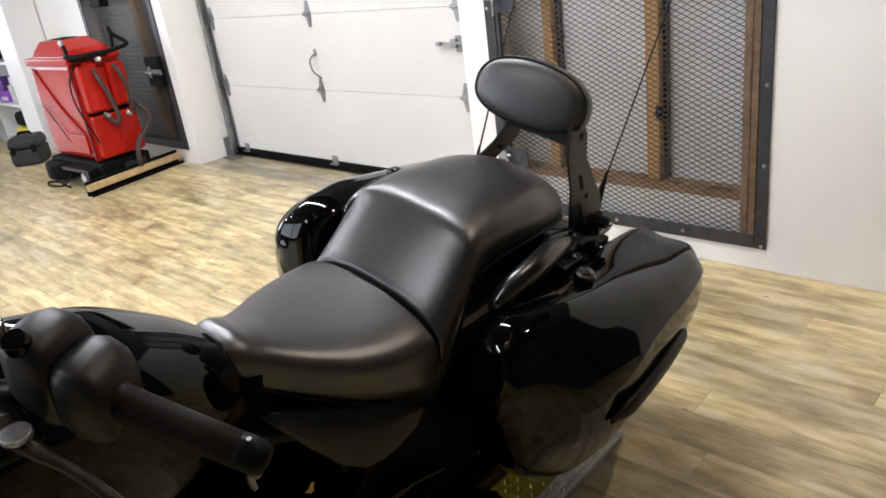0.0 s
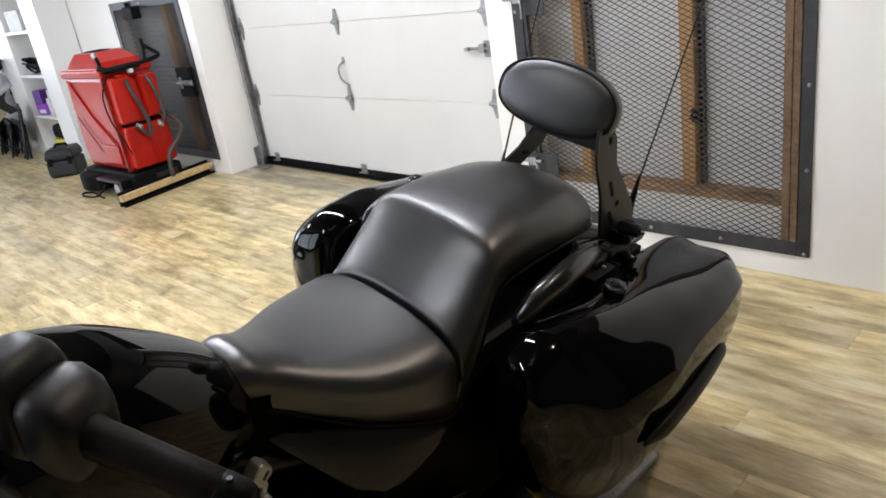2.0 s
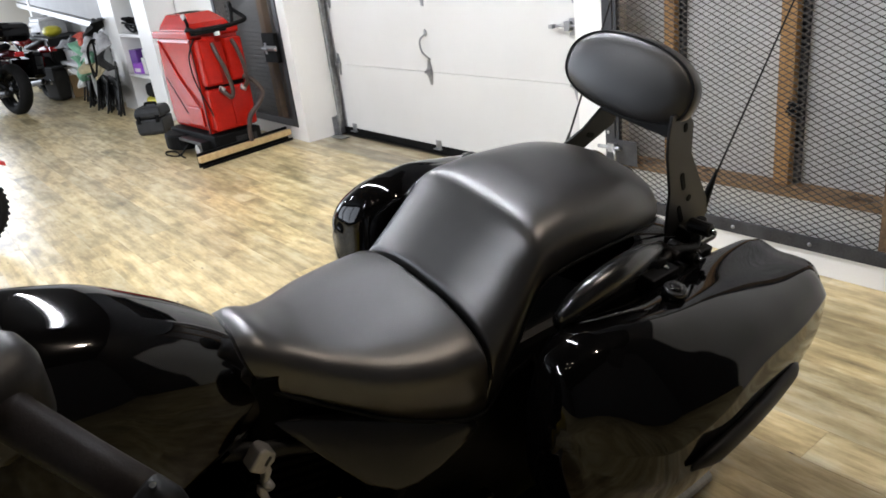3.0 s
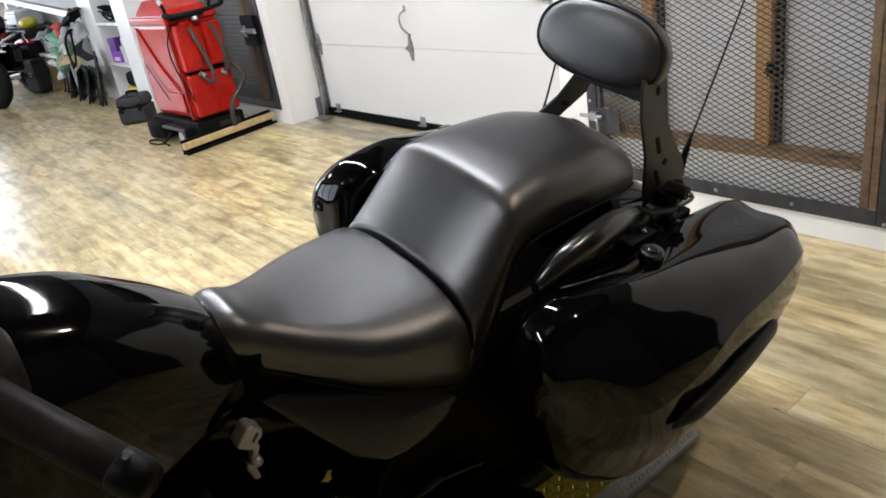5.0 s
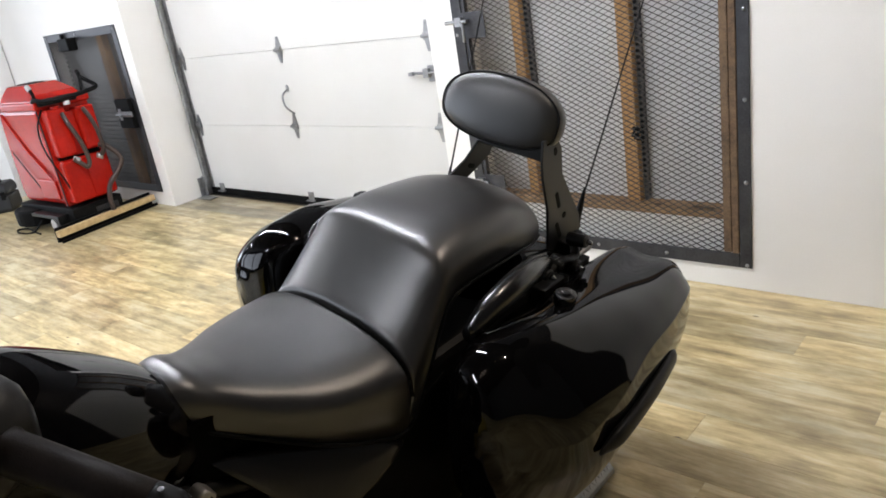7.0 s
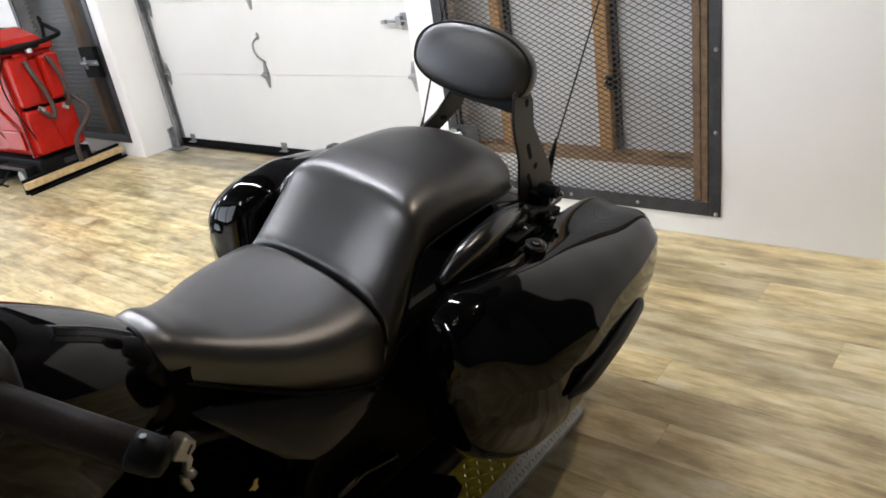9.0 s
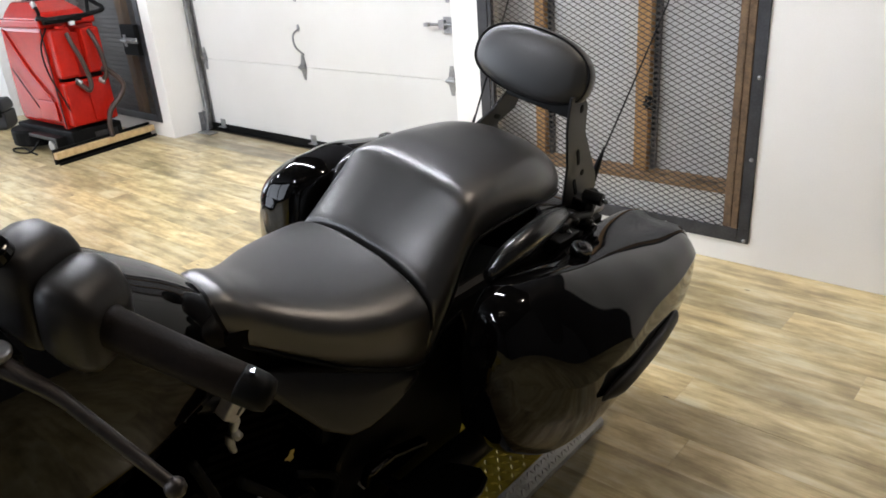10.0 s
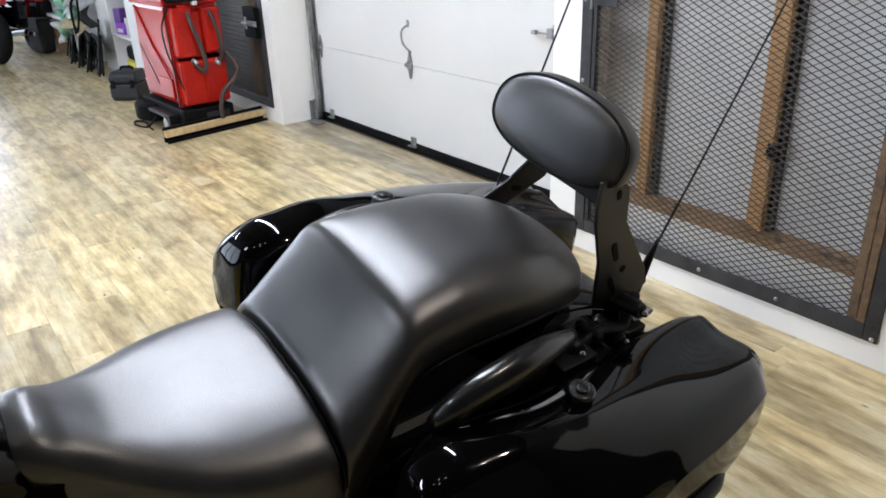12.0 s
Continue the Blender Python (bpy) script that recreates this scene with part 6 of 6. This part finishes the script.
M["bluish"] = mottled("pale_blue_plastic", (0.35, 0.45, 0.62), (0.7, 0.76, 0.84), 9.0, (0.15, 0.3))
nook()


def helmet(m, mat, label):
    e = thing("helmet", m, label, "helmet")
    bm = bmesh.new()
    ball(bm, (0, 0, 0.075), 0.13, 20, (1.25, 0.95, 0.57))
    part("shell", bm, mat, e, "", True)
    part("visor", boxes((-0.172, -0.1, -0.09, 0.09, 0.07, 0.12)), M["gloss"], e, bevel=0.02)


helmet(pose(-10.7, -0.42, 0.802), M["yellowplastic"], "yellow and black motorcycle helmet on the cabinet")


def parked_bike(m, paint, label, size=1.0, cases=False):
    """A parked street motorcycle seen far off: wheels, frame, tank, seat, lamp."""
    e = thing("motorcycle", m @ Matrix.Scale(size, 4), label, "motorcycle", "parked motorcycles")
    for y, w in ((-0.72, 0.055), (0.72, 0.08)):
        bm = bmesh.new()
        lathe(bm, [(0.20, -w * 0.7), (0.27, -w), (0.31, -w * 0.5), (0.31, w * 0.5), (0.27, w), (0.20, w * 0.7)], "x", 32, (0, y, 0.31))
        t = part("wheel", bm, M["tyre"], e, "", True)
        bm = bmesh.new()
        lathe(bm, [(0.18, -0.03), (0.205, -0.035), (0.205, 0.035), (0.18, 0.03)], "x", 28, (0, y, 0.31))
        for k in range(5):
            a = k * math.tau / 5
            bar(bm, (0, y, 0.31), (0, y + 0.19 * math.cos(a), 0.31 + 0.19 * math.sin(a)), 0.014, 6)
        bar(bm, (-0.05, y, 0.31), (0.05, y, 0.31), 0.04, 12)
        part("rim", bm, M["satin"], t)
    if cases:
        for s in (-1, 1):
            part("pannier", boxes((min(s * 0.17, s * 0.34), max(s * 0.17, s * 0.34), 0.38, 0.92, 0.42, 0.76)), M["gloss"], e, "black hard pannier", bevel=0.05)
        part("top_case", boxes((-0.2, 0.2, 0.62, 1.0, 0.88, 1.10)), M["gloss"], e, "black top case", bevel=0.06)
    bm = bmesh.new()
    loft(bm, [[(s * w, y, z + 0.10 * c) for s, c in ((-1, -0.6), (-0.8, 0.6), (0, 1), (0.8, 0.6), (1, -0.6), (0, -1))] for y, z, w in ((-0.36, 0.84, 0.06), (-0.25, 0.87, 0.13), (-0.05, 0.85, 0.14), (0.1, 0.80, 0.08))])
    part("tank", bm, paint, e, "", True, sub=2)
    bm = bmesh.new()
    loft(bm, [[(s * w, y, z + 0.05 * c) for s, c in ((-1, -1), (-0.8, 1), (0.8, 1), (1, -1))] for y, z, w in ((0.08, 0.78, 0.09), (0.25, 0.74, 0.15), (0.48, 0.80, 0.13), (0.78, 0.84, 0.09))])
    part("seat", bm, M["plastic"], e, "", True, sub=2)
    bm = bmesh.new()
    loft(bm, [[(s * w, y, z + 0.06 * c) for s, c in ((-1, -1), (-0.7, 1), (0.7, 1), (1, -1))] for y, z, w in ((0.5, 0.70, 0.11), (0.75, 0.74, 0.10), (0.98, 0.72, 0.06))])
    part("tail", bm, paint, e, "", True, sub=2)
    part("engine", boxes((-0.16, 0.16, -0.32, 0.2, 0.22, 0.62)), M["engine"], e, bevel=0.05)
    part("side_cover", boxes((-0.18, 0.18, 0.15, 0.42, 0.45, 0.66)), paint, e, bevel=0.05)
    for s in (-0.1, 0.1):
        bm = bmesh.new()
        bar(bm, (s, -0.45, 0.98), (s, -0.72, 0.31), 0.024, 10)
        part("fork_leg", bm, M["chrome"], e, "", True)
        bm = bmesh.new()
        tube(bm, spline([(s, -0.42, 0.95), (s, 0.0, 0.72), (s, 0.72, 0.33)], 6), 0.022, 8)
        part("frame_tube", bm, M["satin"], e, "", True)
    bm = bmesh.new()
    tube(bm, spline([(-0.36, -0.28, 1.03), (-0.2, -0.42, 1.05), (0, -0.46, 1.0), (0.2, -0.42, 1.05), (0.36, -0.28, 1.03)], 6), 0.014, 8)
    part("handlebar", bm, M["chrome"], e, "", True)
    bm = bmesh.new()
    ball(bm, (0, -0.58, 0.88), 0.095, 16)
    part("headlamp", bm, M["chrome"], e, "", True)
    bm = bmesh.new()
    rings = []
    for k in range(9):
        a = radians(30 + k * 15)
        rings.append([(x, -0.72 + r * math.cos(a), 0.31 + r * math.sin(a)) for x, r in ((-0.06, 0.335), (0, 0.35), (0.06, 0.335), (0.055, 0.328), (0, 0.342), (-0.055, 0.328))])
    loft(bm, rings)
    part("front_fender", bm, paint, e, "", True)
    bm = bmesh.new()
    tube(bm, spline([(0.14, -0.2, 0.3), (0.17, 0.1, 0.2), (0.18, 0.6, 0.25), (0.18, 0.95, 0.28)], 5), 0.04, 10)
    part("exhaust", bm, M["satin"], e, "", True)
    bm = bmesh.new()
    bar(bm, (-0.1, 0.0, 0.22), (-0.26, 0.05, 0.012), 0.012, 8)
    part("side_stand", bm, M["satin"], e)
    part("tail_lamp", boxes((-0.05, 0.05, 0.98, 1.02, 0.70, 0.76)), M["redpaint"], e, bevel=0.01)
    return e


M["maroon"] = material("dark_red_gloss", (0.05, 0.003, 0.004), 0.12, 0, 0.4)
M["cherry"] = material("cherry_red_gloss", (0.2, 0.006, 0.008), 0.12, 0, 0.5)
parked_bike(pose(-10.48, -1.47, 0, 0, -7, -72), M["maroon"], "black and dark red parked touring motorcycle", 1.0, True)
cherry = parked_bike(pose(-11.25, -0.78, 0, 0, -7, -80), M["cherry"], "cherry red parked motorcycle near the alcove", 0.92)
pod = bmesh.new()
ball(pod, (0.12, 0.62, 0.56), 0.15, 24, (0.8, 1.2, 1))
part("side_case", pod, M["cherry"], cherry, "round glossy cherry red case", True)


def riding_bag():
    e = thing("leather_bag", pose(-10.35, -0.62, 0, 0, 0, 20), "black leather bag with buckles by the alcove", "bag")
    bm = bmesh.new()
    loft(bm, [[(-0.16 * f, -0.1 * f, z), (0.16 * f, -0.1 * f, z), (0.16 * f, 0.1 * f, z), (-0.16 * f, 0.1 * f, z)] for z, f in ((0.002, 0.7), (0.06, 0.9), (0.3, 1.05), (0.42, 1.0))])
    part("body", bm, M["blackcloth"], e, bevel=0.03)
    part("flap", boxes((-0.17, 0.17, -0.115, 0.11, 0.421, 0.45), (-0.17, 0.17, -0.12, -0.108, 0.28, 0.42)), M["blackcloth"], e, "black leather flap", bevel=0.01)
    for x in (-0.08, 0.08):
        part("buckle", boxes((x - 0.025, x + 0.025, -0.13, -0.121, 0.24, 0.29)), M["chrome"], e, "chrome buckle", bevel=0.004)


riding_bag()


def dirt_bike():
    e = thing("dirt_bike", pose(-4.12, -2.50, 0, 0, 0, 0), "small red and white dirt bike with knobbly tyres", "dirt bike")
    # its front points along plus y
    for y in (0.0, -1.05):
        bm = bmesh.new()
        lathe(bm, [(0.205, -0.028), (0.235, -0.034), (0.262, -0.02), (0.262, 0.02), (0.235, 0.034), (0.205, 0.028)], "x", 48, (0, y, 0.27))
        t = part("tyre", bm, M["tyre"], e, "black knobbly tyre", True)
        bm = bmesh.new()
        for k in range(44):
            a = (k + 0.5) * math.tau / 44
            for x in ((-0.017, 0.017) if k % 2 else (0.0,)):
                c = Vector((x, y + 0.265 * math.cos(a), 0.27 + 0.265 * math.sin(a)))
                r, tt = Vector((0, math.cos(a), math.sin(a))), Vector((0, -math.sin(a), math.cos(a)))
                p = [c + r * i * 0.0055 + tt * j * 0.008 + Vector((q * 0.009, 0, 0)) for i in (-1, 1) for j in (-1, 1) for q in (-1, 1)]
                vs = [bm.verts.new(v) for v in p]
                for f in ((0, 1, 3, 2), (4, 5, 7, 6), (0, 1, 5, 4), (2, 3, 7, 6), (0, 2, 6, 4), (1, 3, 7, 5)):
                    bm.faces.new([vs[i] for i in f])
        tagged(part("knob", bm, M["tyre"], t), kind="stuff")
        bm = bmesh.new()
        lathe(bm, [(0.19, -0.014), (0.206, -0.02), (0.206, 0.02), (0.19, 0.014)], "x", 40, (0, y, 0.27))
        part("rim", bm, M["silver"], t, "silver wheel rim")
        bm = bmesh.new()
        bar(bm, (-0.045, y, 0.27), (0.045, y, 0.27), 0.025, 14)
        for k in range(24):
            a = k * math.tau / 24
            bar(bm, (0.03 * (1 if k % 2 else -1), y + 0.022 * math.cos(a + 0.5), 0.27 + 0.022 * math.sin(a + 0.5)), (0, y + 0.193 * math.cos(a), 0.27 + 0.193 * math.sin(a)), 0.0016, 5)
        tagged(part("spoke", bm, M["chrome"], t), kind="stuff")
    bm = bmesh.new()
    loft(bm, [[(-w, y, z), (0, y, z + 0.02), (w, y, z), (w, y, z - 0.006), (0, y, z + 0.013), (-w, y, z - 0.006)] for y, z, w in ((0.32, 0.465, 0.012), (0.24, 0.505, 0.035), (0.08, 0.55, 0.055), (-0.1, 0.575, 0.06), (-0.24, 0.56, 0.05))])
    part("front_fender", bm, M["redplastic"], e, "red plastic front fender", True)
    for s in (-0.075, 0.075):
        bm = bmesh.new()
        bar(bm, (s, -0.25, 0.86), (s, -0.01, 0.27), 0.02, 12)
        part("fork_leg", bm, M["silver"], e, "", True)
    bm = bmesh.new()
    tube(bm, spline([(-0.33, -0.36, 0.92), (-0.1, -0.27, 0.92), (0.1, -0.27, 0.92), (0.33, -0.36, 0.92)], 6), 0.012, 8)
    part("handlebar", bm, M["satin"], e, "", True)
    part("fork_clamp", boxes((-0.1, 0.1, -0.28, -0.2, 0.80, 0.83), (-0.1, 0.1, -0.22, -0.14, 0.62, 0.65)), M["satin"], e, bevel=0.005)
    bm = bmesh.new()
    loft(bm, [[(-w, y, z0), (-w * 0.7, y, z1), (w * 0.7, y, z1), (w, y, z0)] for y, z0, z1, w in ((-0.24, 0.56, 0.70, 0.06), (-0.34, 0.42, 0.74, 0.12), (-0.5, 0.50, 0.72, 0.10), (-0.6, 0.58, 0.69, 0.07))])
    part("shroud", bm, M["redplastic"], e, "red plastic shroud", bevel=0.015)
    part("seat", boxes((-0.06, 0.06, -1.15, -0.45, 0.69, 0.75)), M["plastic"], e, bevel=0.025)
    part("rear_fender", boxes((-0.06, 0.06, -1.45, -0.95, 0.66, 0.685)), M["redplastic"], e, "", bevel=0.01)
    part("engine", boxes((-0.09, 0.09, -0.7, -0.36, 0.20, 0.46)), M["engine"], e, bevel=0.03)
    bm = bmesh.new()
    tube(bm, spline([(0, -0.22, 0.72), (0, -0.34, 0.30), (0, -0.62, 0.22), (0, -1.05, 0.27)], 6), 0.028, 8)
    tube(bm, spline([(0, -0.22, 0.72), (0, -0.6, 0.62), (0, -1.1, 0.66)], 6), 0.022, 8)
    bar(bm, (0, -0.85, 0.66), (0, -0.75, 0.26), 0.025, 8)
    part("chassis", bm, M["satin"], e, "", True)
    bm = bmesh.new()
    bar(bm, (-0.03, -0.6, 0.22), (-0.22, -0.58, 0.012), 0.012, 8)
    part("side_stand", bm, M["satin"], e)


M["redplastic"] = mottled("red_plastic", (0.5, 0.02, 0.015), (0.62, 0.03, 0.025), 8.0, (0.25, 0.4))
dirt_bike()

# ---------------------------------------------------------------- floor planks


def planks():
    L, W, gap = 1.22, 0.152, 0.0003
    def shell(bm, x0, x1, y0, y1):
        c = 0.0003
        a = [bm.verts.new((x, y, -0.012)) for x, y in ((x0, y0), (x1, y0), (x1, y1), (x0, y1))]
        b = [bm.verts.new((x, y, -c)) for x, y in ((x0, y0), (x1, y0), (x1, y1), (x0, y1))]
        t = [bm.verts.new((x, y, 0)) for x, y in ((x0 + c, y0 + c), (x1 - c, y0 + c), (x1 - c, y1 - c), (x0 + c, y1 - c))]
        for k in range(4):
            j = (k + 1) % 4
            bm.faces.new((a[k], a[j], b[j], b[k]))
            bm.faces.new((b[k], b[j], t[j], t[k]))
        bm.faces.new(t)
    bm = bmesh.new()
    shell(bm, gap, L - gap, gap, W - gap)
    me = bpy.data.meshes.new("plank")
    bm.to_mesh(me)
    bm.free()
    me.materials.append(M["floor"])
    rest, worn = bmesh.new(), bmesh.new()
    rng = random.Random(4)
    rows = int(-SOUTH / W)
    made = 0
    for j in range(-2, rows + 1):
        y0 = -(j + 1) * W
        off = rng.choice((0.0, 0.41, 0.81)) + rng.uniform(-0.1, 0.1)
        for i in range(int((EAST - WEST) / L) + 2):
            x0 = WEST - L + off + i * L
            x1 = x0 + L
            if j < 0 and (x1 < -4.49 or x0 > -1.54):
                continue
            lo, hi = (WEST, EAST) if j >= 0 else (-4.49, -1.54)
            if x1 < lo + 0.02 or x0 > hi - 0.02 or y0 < SOUTH:
                continue
            if j >= 0 and x0 > lo and x1 < hi and x0 > -6.6 and x1 < 2.2 and y0 > -4.7 and made < 300:
                ob = new("plank", me)
                ob.location = (x0, y0, 0)
                ob.parent = FLOOR
                made += 1
            else:
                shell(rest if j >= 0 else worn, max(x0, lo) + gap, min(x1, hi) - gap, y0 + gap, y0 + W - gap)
    far = part("far_planks", rest, M["floor"], FLOOR)
    tagged(far, kind="stuff")
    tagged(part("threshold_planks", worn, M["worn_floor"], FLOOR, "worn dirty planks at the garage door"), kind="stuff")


planks()
